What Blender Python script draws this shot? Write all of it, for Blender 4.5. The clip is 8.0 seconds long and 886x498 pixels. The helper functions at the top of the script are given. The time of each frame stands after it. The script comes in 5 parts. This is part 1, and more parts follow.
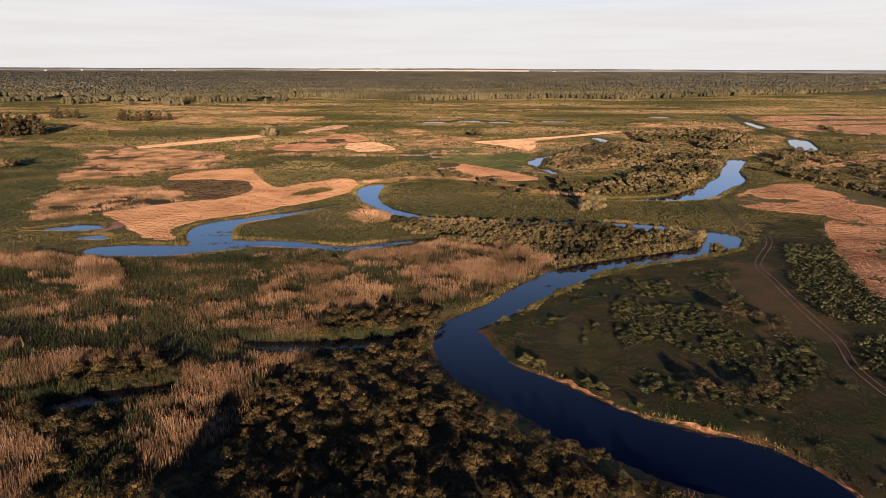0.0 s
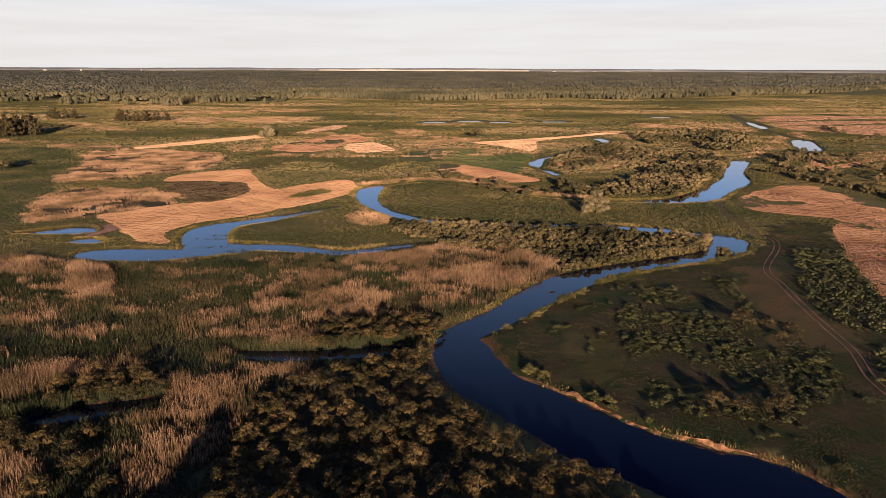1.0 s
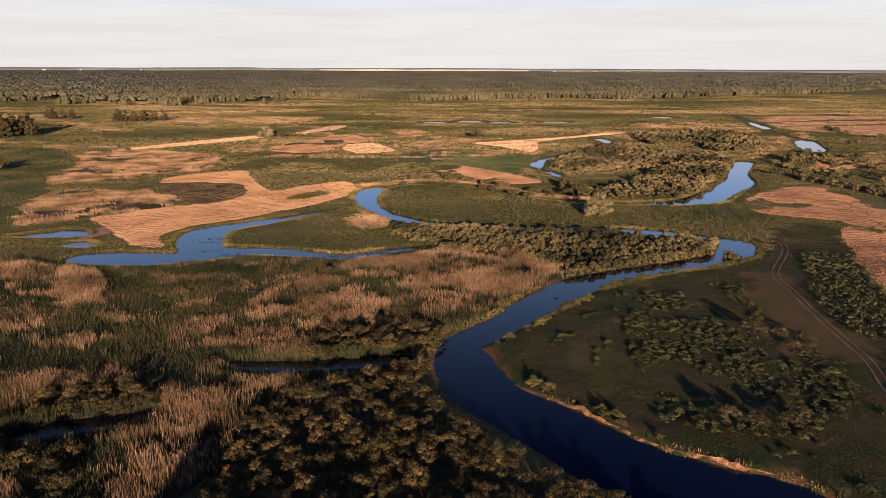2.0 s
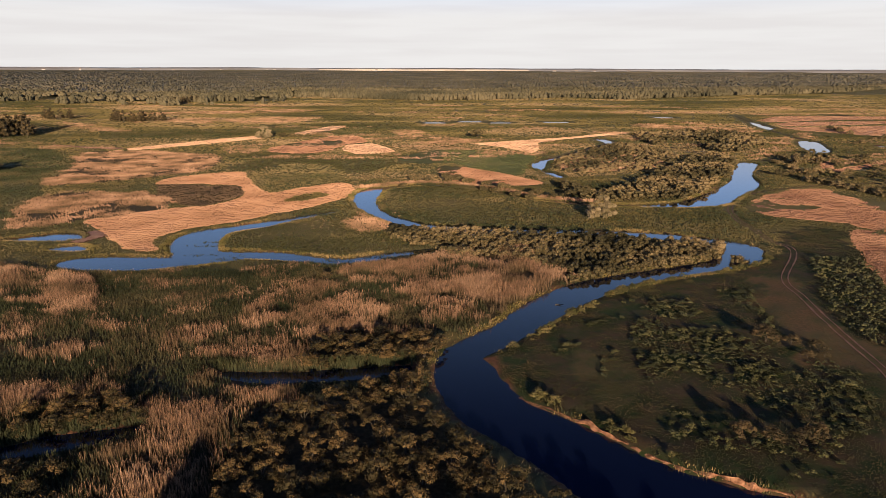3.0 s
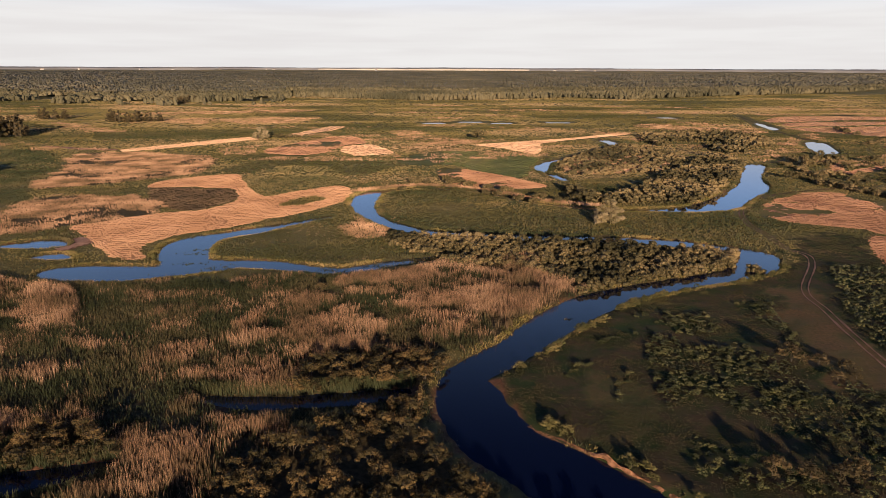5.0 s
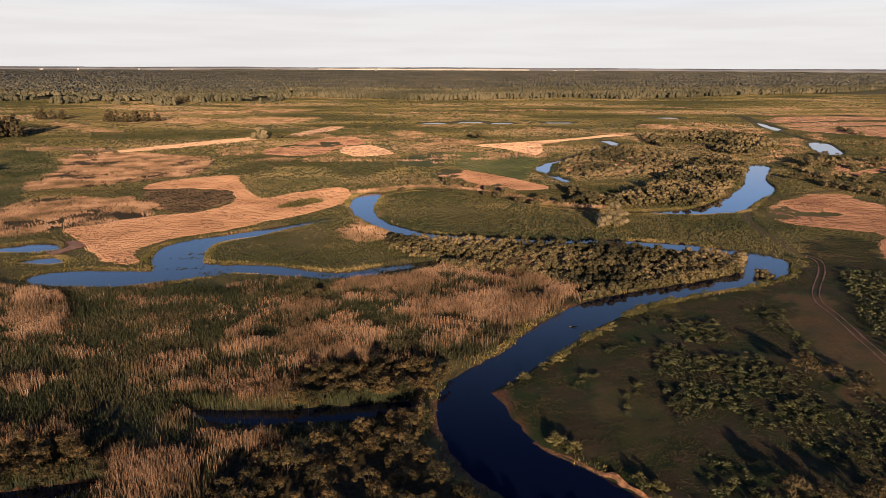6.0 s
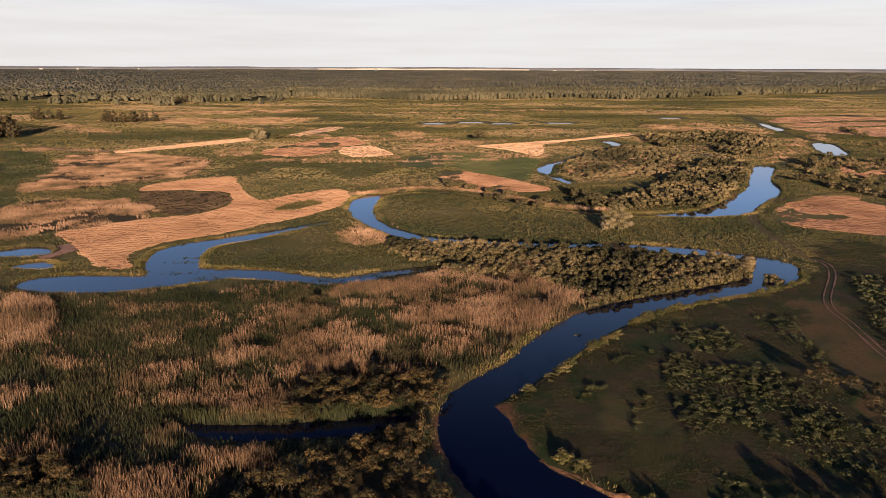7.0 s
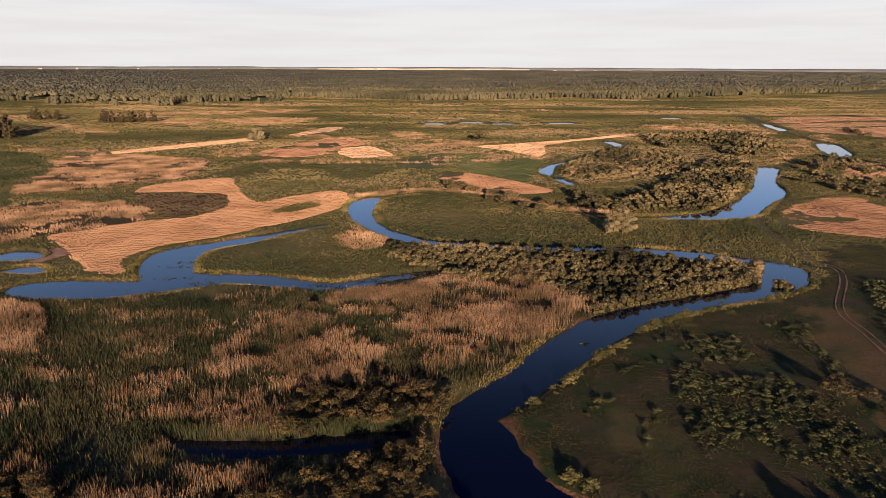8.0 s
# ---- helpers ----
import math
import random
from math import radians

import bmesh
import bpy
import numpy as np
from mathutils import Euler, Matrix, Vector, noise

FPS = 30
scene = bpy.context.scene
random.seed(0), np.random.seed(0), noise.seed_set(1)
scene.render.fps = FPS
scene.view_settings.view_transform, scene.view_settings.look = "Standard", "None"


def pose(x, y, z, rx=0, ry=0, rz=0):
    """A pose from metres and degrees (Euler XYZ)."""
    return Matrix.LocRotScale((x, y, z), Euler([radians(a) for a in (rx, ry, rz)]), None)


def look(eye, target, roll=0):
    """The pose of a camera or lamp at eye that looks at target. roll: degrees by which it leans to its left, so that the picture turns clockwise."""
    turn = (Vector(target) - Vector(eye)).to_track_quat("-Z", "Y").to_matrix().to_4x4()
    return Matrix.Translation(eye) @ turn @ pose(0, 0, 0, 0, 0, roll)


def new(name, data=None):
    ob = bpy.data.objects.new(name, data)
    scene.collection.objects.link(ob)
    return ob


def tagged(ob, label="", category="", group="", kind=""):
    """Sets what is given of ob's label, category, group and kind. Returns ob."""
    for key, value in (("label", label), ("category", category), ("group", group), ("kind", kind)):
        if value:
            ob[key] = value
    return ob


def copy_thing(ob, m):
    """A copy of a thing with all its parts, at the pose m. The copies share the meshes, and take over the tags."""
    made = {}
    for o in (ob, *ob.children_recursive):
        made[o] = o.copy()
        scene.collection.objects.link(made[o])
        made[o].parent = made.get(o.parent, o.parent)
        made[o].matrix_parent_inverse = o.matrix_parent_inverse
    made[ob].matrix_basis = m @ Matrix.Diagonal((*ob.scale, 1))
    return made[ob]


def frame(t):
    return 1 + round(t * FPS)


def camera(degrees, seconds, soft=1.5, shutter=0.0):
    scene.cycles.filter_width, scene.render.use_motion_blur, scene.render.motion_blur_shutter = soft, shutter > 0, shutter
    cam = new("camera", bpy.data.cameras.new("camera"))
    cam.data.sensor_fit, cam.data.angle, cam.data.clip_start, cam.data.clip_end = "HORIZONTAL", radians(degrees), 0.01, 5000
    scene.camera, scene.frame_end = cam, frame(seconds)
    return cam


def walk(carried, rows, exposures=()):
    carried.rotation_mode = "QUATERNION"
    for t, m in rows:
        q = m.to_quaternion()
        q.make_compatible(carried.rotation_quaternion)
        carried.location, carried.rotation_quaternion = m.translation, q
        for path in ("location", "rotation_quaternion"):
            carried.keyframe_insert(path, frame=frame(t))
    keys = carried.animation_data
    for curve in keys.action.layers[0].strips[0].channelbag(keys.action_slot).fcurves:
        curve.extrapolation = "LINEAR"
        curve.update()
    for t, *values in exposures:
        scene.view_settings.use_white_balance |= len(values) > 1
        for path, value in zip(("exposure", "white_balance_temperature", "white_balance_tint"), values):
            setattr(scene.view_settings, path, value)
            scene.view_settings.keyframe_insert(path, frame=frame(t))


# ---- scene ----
# camera: a level, straight flight at 59 m over the flood plain
cam = camera(66.0, 8.0, soft=0.8)


def flight(t):
    eye = (-1.04 - 0.118 * t - 0.0093 * t * t, -0.68 + 5.507 * t - 0.0175 * t * t, 59.11 - 0.0364 * t)
    yaw, pitch = 0.00454 + 0.000153 * t, 0.26087 + 0.000224 * t
    ahead = Vector((math.sin(yaw) * math.cos(pitch), math.cos(yaw) * math.cos(pitch), -math.sin(pitch)))
    return look(eye, Vector(eye) + 100 * ahead, 0.18 + 0.003 * t)


walk(cam, [(0.5 * k, flight(0.5 * k)) for k in range(17)], exposures=[(0.0, 0.71), (8.0, 0.71)])

# ---- light: low evening sun behind the camera ----
SUN_AZ, SUN_EL = radians(173.5), radians(9.5)
world = bpy.data.worlds.new("evening_sky")
scene.world = world
world.use_nodes = True
wt = world.node_tree
wt.nodes.clear()
w_out = wt.nodes.new("ShaderNodeOutputWorld")
w_bg = wt.nodes.new("ShaderNodeBackground")
sky = wt.nodes.new("ShaderNodeTexSky")
sky.sky_type = "NISHITA"
sky.sun_disc = False
sky.sun_elevation, sky.sun_rotation = SUN_EL, SUN_AZ
sky.altitude, sky.air_density, sky.dust_density, sky.ozone_density = 100, 1.0, 0.4, 7.0
w_co = wt.nodes.new("ShaderNodeTexCoord")
w_sep = wt.nodes.new("ShaderNodeSeparateXYZ")
wt.links.new(w_co.outputs["Generated"], w_sep.inputs[0])
w_ramp = wt.nodes.new("ShaderNodeMapRange")     # thin veil of cloud low over the horizon
w_ramp.inputs["From Min"].default_value, w_ramp.inputs["From Max"].default_value = 0.05, 0.56
w_ramp.inputs["To Min"].default_value, w_ramp.inputs["To Max"].default_value = 0.96, 0.0
w_ramp.interpolation_type = "SMOOTHSTEP"
wt.links.new(w_sep.outputs["Z"], w_ramp.inputs["Value"])
w_map = wt.nodes.new("ShaderNodeMapping")
w_map.inputs["Scale"].default_value = (3.0, 3.0, 45.0)
w_noise = wt.nodes.new("ShaderNodeTexNoise")
w_noise.inputs["Scale"].default_value, w_noise.inputs["Detail"].default_value = 1.6, 5.0
wt.links.new(w_co.outputs["Generated"], w_map.inputs[0])
wt.links.new(w_map.outputs[0], w_noise.inputs["Vector"])
w_cloud = wt.nodes.new("ShaderNodeValToRGB")
w_cloud.color_ramp.elements[0].position, w_cloud.color_ramp.elements[0].color = 0.36, (23.2, 22.4, 22.1, 1)
w_cloud.color_ramp.elements[1].position, w_cloud.color_ramp.elements[1].color = 0.62, (24.8, 24.2, 23.8, 1)
wt.links.new(w_noise.outputs["Fac"], w_cloud.inputs[0])
w_high = wt.nodes.new("ShaderNodeMapRange")    # the veil thins to pale blue higher up
w_high.inputs["From Min"].default_value, w_high.inputs["From Max"].default_value = 0.06, 0.19
w_high.interpolation_type = "SMOOTHSTEP"
wt.links.new(w_sep.outputs["Z"], w_high.inputs["Value"])
w_veil = wt.nodes.new("ShaderNodeMix")
w_veil.data_type = "RGBA"
w_veil.inputs[7].default_value = (15.5, 25.0, 43.0, 1)
wt.links.new(w_high.outputs[0], w_veil.inputs["Factor"])
wt.links.new(w_cloud.outputs[0], w_veil.inputs[6])
w_mix = wt.nodes.new("ShaderNodeMix")
w_mix.data_type = "RGBA"
wt.links.new(w_ramp.outputs[0], w_mix.inputs["Factor"])
w_tint = wt.nodes.new("ShaderNodeMix")           # the deep blue of a clear evening overhead
w_tint.data_type, w_tint.blend_type = "RGBA", "MULTIPLY"
w_tint.inputs["Factor"].default_value = 1.0
w_tint.inputs[7].default_value = (0.66, 0.58, 0.98, 1)
wt.links.new(sky.outputs[0], w_tint.inputs[6])
wt.links.new(w_tint.outputs[2], w_mix.inputs[6])
wt.links.new(w_veil.outputs[2], w_mix.inputs[7])
wt.links.new(w_mix.outputs[2], w_bg.inputs["Color"])
w_bg.inputs["Strength"].default_value = 0.022
wt.links.new(w_bg.outputs[0], w_out.inputs[0])

sun = new("sun", bpy.data.lights.new("sun", "SUN"))
sun.data.energy, sun.data.angle, sun.data.color = 5.0, radians(0.6), (1.0, 0.765, 0.52)
sun.matrix_world = look((0, 0, 0), (-math.sin(SUN_AZ) * math.cos(SUN_EL), -math.cos(SUN_AZ) * math.cos(SUN_EL), -math.sin(SUN_EL)))


# ---- materials ----
def material(name, colours, scale=0.2, rough=0.85, island=0.0, along=None, fine=4.0, bump=0.0, stretch=(1, 1, 1), translucent=0.0, rise=1.0, plots=0.0):
    """Colours by two scales of noise in world space; island: how far single pieces differ; along: colour at the foot of
    a blade, darkened for the shade among stems.
    """
    mat = bpy.data.materials.new(name)
    mat.use_nodes = True
    nt = mat.node_tree
    bsdf = nt.nodes["Principled BSDF"]
    geo = nt.nodes.new("ShaderNodeNewGeometry")
    mp = nt.nodes.new("ShaderNodeMapping")
    mp.inputs["Scale"].default_value = stretch
    nt.links.new(geo.outputs["Position"], mp.inputs[0])
    big = nt.nodes.new("ShaderNodeTexNoise")
    big.inputs["Scale"].default_value, big.inputs["Detail"].default_value = scale, 5.0
    nt.links.new(mp.outputs[0], big.inputs["Vector"])
    small = nt.nodes.new("ShaderNodeTexNoise")
    small.inputs["Scale"].default_value, small.inputs["Detail"].default_value = fine, 3.0
    nt.links.new(geo.outputs["Position"], small.inputs["Vector"])
    add = nt.nodes.new("ShaderNodeMath")
    add.operation = "MULTIPLY_ADD"
    nt.links.new(small.outputs["Fac"], add.inputs[0])
    add.inputs[1].default_value = 0.3
    wide = nt.nodes.new("ShaderNodeMapRange")
    wide.clamp = False
    wide.inputs["From Min"].default_value, wide.inputs["From Max"].default_value = 0.25, 0.75
    nt.links.new(big.outputs["Fac"], wide.inputs["Value"])
    nt.links.new(wide.outputs[0], add.inputs[2])
    fac = add.outputs[0]
    if island:
        more = nt.nodes.new("ShaderNodeMath")
        more.operation = "MULTIPLY_ADD"
        nt.links.new(geo.outputs["Random Per Island"], more.inputs[0])
        more.inputs[1].default_value = island
        nt.links.new(fac, more.inputs[2])
        fac = more.outputs[0]
    if plots:                                   # old parcels of land, each with its own growth
        vm = nt.nodes.new("ShaderNodeMapping")
        vm.inputs["Scale"].default_value, vm.inputs["Rotation"].default_value = (0.006, 0.016, 0.0), (0, 0, 0.35)
        nt.links.new(geo.outputs["Position"], vm.inputs[0])
        vo = nt.nodes.new("ShaderNodeTexVoronoi")
        vo.inputs["Scale"].default_value = 1.0
        nt.links.new(vm.outputs[0], vo.inputs["Vector"])
        vs_ = nt.nodes.new("ShaderNodeSeparateColor")
        nt.links.new(vo.outputs["Color"], vs_.inputs[0])
        off = nt.nodes.new("ShaderNodeMath")
        off.operation = "MULTIPLY_ADD"
        nt.links.new(vs_.outputs["Red"], off.inputs[0])
        off.inputs[1].default_value = plots
        nt.links.new(fac, off.inputs[2])
        less = nt.nodes.new("ShaderNodeMath")
        less.operation = "SUBTRACT"
        nt.links.new(off.outputs[0], less.inputs[0])
        less.inputs[1].default_value = plots / 2 + 0.04
        fac = less.outputs[0]
    ramp = nt.nodes.new("ShaderNodeValToRGB")
    el = ramp.color_ramp.elements
    mid = 0.65 + island / 2
    for k, c in enumerate(colours):
        p = mid + (k / (len(colours) - 1) - 0.5) * (0.55 + island * 0.8)
        if k == 0:
            e = el[0]
        elif k == len(colours) - 1:
            e = el[-1]
        else:
            e = el.new(0.5)
        e.position, e.color = min(max(p, 0.0), 1.0), (*c, 1)
    nt.links.new(fac, ramp.inputs[0])
    out = ramp.outputs[0]
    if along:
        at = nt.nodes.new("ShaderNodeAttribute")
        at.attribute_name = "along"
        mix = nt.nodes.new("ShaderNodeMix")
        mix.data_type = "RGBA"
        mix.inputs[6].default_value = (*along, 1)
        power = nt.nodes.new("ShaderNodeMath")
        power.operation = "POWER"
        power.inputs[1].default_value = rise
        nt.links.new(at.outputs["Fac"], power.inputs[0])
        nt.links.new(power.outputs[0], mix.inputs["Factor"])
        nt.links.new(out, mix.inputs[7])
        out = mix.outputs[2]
    nt.links.new(out, bsdf.inputs["Base Color"])
    bsdf.inputs["Roughness"].default_value = rough
    bsdf.inputs["Specular IOR Level"].default_value = 0.15
    if bump:
        bp = nt.nodes.new("ShaderNodeBump")
        bp.inputs["Distance"].default_value = bump
        nt.links.new(small.outputs["Fac"], bp.inputs["Height"])
        nt.links.new(bp.outputs[0], bsdf.inputs["Normal"])
    if translucent:
        tr = nt.nodes.new("ShaderNodeBsdfTranslucent")
        ms = nt.nodes.new("ShaderNodeMixShader")
        ms.inputs[0].default_value = translucent
        nt.links.new(out, tr.inputs["Color"])
        nt.links.new(bsdf.outputs[0], ms.inputs[1])
        nt.links.new(tr.outputs[0], ms.inputs[2])
        nt.links.new(ms.outputs[0], nt.nodes["Material Output"].inputs[0])
    return mat


# reed, sedge and grass: shade low between the stems is painted into the foot colour
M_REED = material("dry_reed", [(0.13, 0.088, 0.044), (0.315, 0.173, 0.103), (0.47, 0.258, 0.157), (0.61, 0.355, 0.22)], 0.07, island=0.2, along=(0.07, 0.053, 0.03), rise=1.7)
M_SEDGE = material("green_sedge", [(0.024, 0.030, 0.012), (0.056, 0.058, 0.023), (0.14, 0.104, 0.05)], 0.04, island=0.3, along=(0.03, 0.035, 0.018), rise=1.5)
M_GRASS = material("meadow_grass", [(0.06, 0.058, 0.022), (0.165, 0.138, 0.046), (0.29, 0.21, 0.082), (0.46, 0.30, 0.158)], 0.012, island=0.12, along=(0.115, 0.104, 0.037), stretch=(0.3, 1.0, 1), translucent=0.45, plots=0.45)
M_PASTURE = material("grazed_turf", [(0.032, 0.037, 0.014), (0.064, 0.056, 0.022), (0.105, 0.074, 0.036)], 0.08, island=0.2, translucent=0.3)
M_FRESH = material("fresh_bank_grass", [(0.075, 0.076, 0.025), (0.155, 0.122, 0.042), (0.27, 0.187, 0.08)], 0.1, island=0.3)
M_STRAW = material("mown_straw", [(0.31, 0.162, 0.092), (0.395, 0.214, 0.125), (0.47, 0.265, 0.158)], 0.05, island=0.05, fine=1.5)
M_REDHAY = material("reddish_hay", [(0.22, 0.11, 0.066), (0.31, 0.16, 0.096), (0.40, 0.215, 0.132)], 0.05, island=0.1, fine=1.5)
M_CROP = material("young_crop", [(0.09, 0.103, 0.032), (0.14, 0.143, 0.045), (0.195, 0.175, 0.064)], 0.03, island=0.1, fine=0.8)
M_DULL = material("dull_brown_grass", [(0.10, 0.085, 0.035), (0.15, 0.115, 0.05), (0.21, 0.15, 0.07)], 0.03, island=0.2, stretch=(0.4, 1, 1))
M_PALESTRAW = material("bright_straw", [(0.45, 0.265, 0.163), (0.52, 0.315, 0.197), (0.58, 0.36, 0.228)], 0.05, island=0.04, fine=1.5)
M_BURNT = material("withered_grass", [(0.055, 0.037, 0.025), (0.10, 0.065, 0.04), (0.15, 0.10, 0.06)], 0.06, island=0.2)
M_WILLOW = material("willow_leaf", [(0.024, 0.021, 0.01), (0.063, 0.046, 0.019), (0.145, 0.091, 0.037)], 0.3, island=0.3, rough=0.7, translucent=0.1)
M_BUSH = material("bush_leaf", [(0.022, 0.024, 0.011), (0.05, 0.053, 0.021), (0.115, 0.106, 0.041)], 0.25, island=0.3, rough=0.6, translucent=0.1)
M_FRESHBUSH = material("fresh_bush_leaf", [(0.045, 0.048, 0.017), (0.095, 0.085, 0.03), (0.18, 0.14, 0.056)], 0.25, island=0.3, rough=0.65, translucent=0.1)
M_SCRUB = material("brown_scrub_leaf", [(0.032, 0.029, 0.014), (0.1, 0.078, 0.036), (0.225, 0.158, 0.078)], 0.03, island=0.35, rough=0.7, translucent=0.1)
M_BROWN = material("brown_bush_leaf", [(0.032, 0.026, 0.014), (0.062, 0.046, 0.022), (0.105, 0.072, 0.034)], 0.3, island=0.35, rough=0.65, translucent=0.1)
M_PALE = material("grey_willow_leaf", [(0.15, 0.12, 0.06), (0.24, 0.18, 0.10), (0.33, 0.25, 0.15)], 0.25, island=0.3, rough=0.6, translucent=0.1)
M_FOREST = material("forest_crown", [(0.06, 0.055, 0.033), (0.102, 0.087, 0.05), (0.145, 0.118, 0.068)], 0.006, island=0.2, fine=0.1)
# far canopy and hills: distance haze is mixed into these base colours
M_CANOPY = material("hazed_canopy", [(0.092, 0.084, 0.056), (0.128, 0.112, 0.072), (0.17, 0.143, 0.093)], 0.005, island=0.1, fine=0.1)
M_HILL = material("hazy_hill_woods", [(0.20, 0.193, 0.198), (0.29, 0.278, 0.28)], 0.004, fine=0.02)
M_BARK = material("willow_bark", [(0.06, 0.05, 0.04), (0.12, 0.095, 0.07)], 2.0, bump=0.02)
M_TRACK = material("bare_track_soil", [(0.17, 0.095, 0.066), (0.29, 0.165, 0.118)], 0.4, bump=0.05)
M_SOIL = material("bare_bank_soil", [(0.10, 0.05, 0.028), (0.25, 0.12, 0.066), (0.42, 0.215, 0.12)], 0.9, bump=0.08, fine=3.0)
M_MUD = material("reddish_mud", [(0.33, 0.175, 0.12), (0.48, 0.27, 0.19)], 0.3, bump=0.05)
M_WALL = material("pale_wall", [(0.33, 0.315, 0.30), (0.45, 0.43, 0.41)], 0.1)
M_ROOF = material("house_roof", [(0.2, 0.12, 0.1), (0.3, 0.2, 0.17)], 0.1)
M_SAND = material("pale_sand_field", [(0.55, 0.48, 0.40), (0.68, 0.58, 0.48)], 0.01)

M_GROUND = bpy.data.materials.new("flood_plain_soil")
M_GROUND.use_nodes = True
gt = M_GROUND.node_tree
g_bsdf = gt.nodes["Principled BSDF"]
g_geo = gt.nodes.new("ShaderNodeNewGeometry")
g_at = gt.nodes.new("ShaderNodeAttribute")
g_at.attribute_name = "cover"
g_sep = gt.nodes.new("ShaderNodeSeparateColor")
gt.links.new(g_at.outputs["Color"], g_sep.inputs[0])
g_n1 = gt.nodes.new("ShaderNodeTexNoise")
g_n1.inputs["Scale"].default_value, g_n1.inputs["Detail"].default_value = 0.03, 6.0
g_n2 = gt.nodes.new("ShaderNodeTexNoise")
g_n2.inputs["Scale"].default_value, g_n2.inputs["Detail"].default_value = 1.2, 4.0
for n in (g_n1, g_n2):
    gt.links.new(g_geo.outputs["Position"], n.inputs["Vector"])


def g_ramp(src, cols, p0=0.35, p1=0.65):
    r = gt.nodes.new("ShaderNodeValToRGB")
    r.color_ramp.elements[0].position, r.color_ramp.elements[0].color = p0, (*cols[0], 1)
    r.color_ramp.elements[1].position, r.color_ramp.elements[1].color = p1, (*cols[1], 1)
    gt.links.new(src.outputs["Fac"], r.inputs[0])
    return r.outputs[0]


def g_mix(fac, a, b):
    m = gt.nodes.new("ShaderNodeMix")
    m.data_type = "RGBA"
    gt.links.new(fac, m.inputs["Factor"])
    gt.links.new(a, m.inputs[6])
    gt.links.new(b, m.inputs[7])
    return m.outputs[2]


g_col = g_ramp(g_n1, ((0.115, 0.108, 0.037), (0.19, 0.152, 0.064)))
g_col = g_mix(g_sep.outputs["Red"], g_col, g_ramp(g_n2, ((0.05, 0.04, 0.02), (0.11, 0.08, 0.04))))
g_col = g_mix(g_sep.outputs["Green"], g_col, g_ramp(g_n2, ((0.10, 0.048, 0.028), (0.19, 0.09, 0.053))))
g_n3 = gt.nodes.new("ShaderNodeTexNoise")
g_n3.inputs["Scale"].default_value, g_n3.inputs["Detail"].default_value, g_n3.inputs["Roughness"].default_value = 0.11, 8.0, 0.7
gt.links.new(g_geo.outputs["Position"], g_n3.inputs["Vector"])
g_col = g_mix(g_sep.outputs["Blue"], g_col, g_ramp(g_n3, ((0.029, 0.045, 0.016), (0.070, 0.049, 0.029)), 0.41, 0.6))
gt.links.new(g_col, g_bsdf.inputs["Base Color"])
g_bsdf.inputs["Roughness"].default_value = 0.9
g_bsdf.inputs["Specular IOR Level"].default_value = 0.1
g_bp = gt.nodes.new("ShaderNodeBump")
g_bp.inputs["Distance"].default_value = 0.35
gt.links.new(g_n3.outputs["Fac"], g_bp.inputs["Height"])
gt.links.new(g_bp.outputs[0], g_bsdf.inputs["Normal"])

M_WATER = bpy.data.materials.new("river_water")
M_WATER.use_nodes = True
wn = M_WATER.node_tree
wb = wn.nodes["Principled BSDF"]
wb.inputs["Base Color"].default_value = (0.004, 0.007, 0.024, 1)
wb.inputs["Roughness"].default_value = 0.04
wb.inputs["IOR"].default_value = 1.33
w_geo = wn.nodes.new("ShaderNodeNewGeometry")
w_rip = wn.nodes.new("ShaderNodeTexNoise")
w_rip.inputs["Scale"].default_value, w_rip.inputs["Detail"].default_value = 0.5, 3.0
wn.links.new(w_geo.outputs["Position"], w_rip.inputs["Vector"])
w_bump = wn.nodes.new("ShaderNodeBump")
w_bump.inputs["Distance"].default_value, w_bump.inputs["Strength"].default_value = 0.03, 0.25
wn.links.new(w_rip.outputs["Fac"], w_bump.inputs["Height"])
wn.links.new(w_bump.outputs[0], wb.inputs["Normal"])


# ---- plan: channels (x, y, half width) and land parcels, in metres ----
RNG = np.random.default_rng(7)


def curve_through(pts, n=8, closed=False):
    """Catmull-Rom points through pts."""
    p = np.array(pts, float)
    p = np.vstack([p[-1:], p, p[:2]]) if closed else np.vstack([2 * p[:1] - p[1:2], p, 2 * p[-1:] - p[-2:-1]])
    t = np.linspace(0, 1, n, endpoint=False)[:, None]
    out = []
    for a, b, c, d in zip(p[:-3], p[1:-2], p[2:-1], p[3:]):
        out.append(0.5 * (2 * b + (c - a) * t + (2 * a - 5 * b + 4 * c - d) * t ** 2 + (3 * b - a - 3 * c + d) * t ** 3))
    if not closed:
        out.append(p[-2:-1])
    return np.vstack(out)


def vnoise(x, y, scale, seed=0):
    """Smooth value noise, about -1 to 1."""
    x, y = np.asarray(x, float) / scale, np.asarray(y, float) / scale
    i, j = np.floor(x).astype(np.int64), np.floor(y).astype(np.int64)
    u, v = x - i, y - j
    u, v = u * u * (3 - 2 * u), v * v * (3 - 2 * v)

    def h(a, b):
        k = (a * 374761393 + b * 668265263 + seed * 1442695041) & 0xFFFFFFFF
        k = ((k ^ (k >> 13)) * 1274126177) & 0xFFFFFFFF
        return ((k ^ (k >> 16)) & 0xFFFF) / 32767.5 - 1.0

    return (h(i, j) * (1 - u) + h(i + 1, j) * u) * (1 - v) + (h(i, j + 1) * (1 - u) + h(i + 1, j + 1) * u) * v


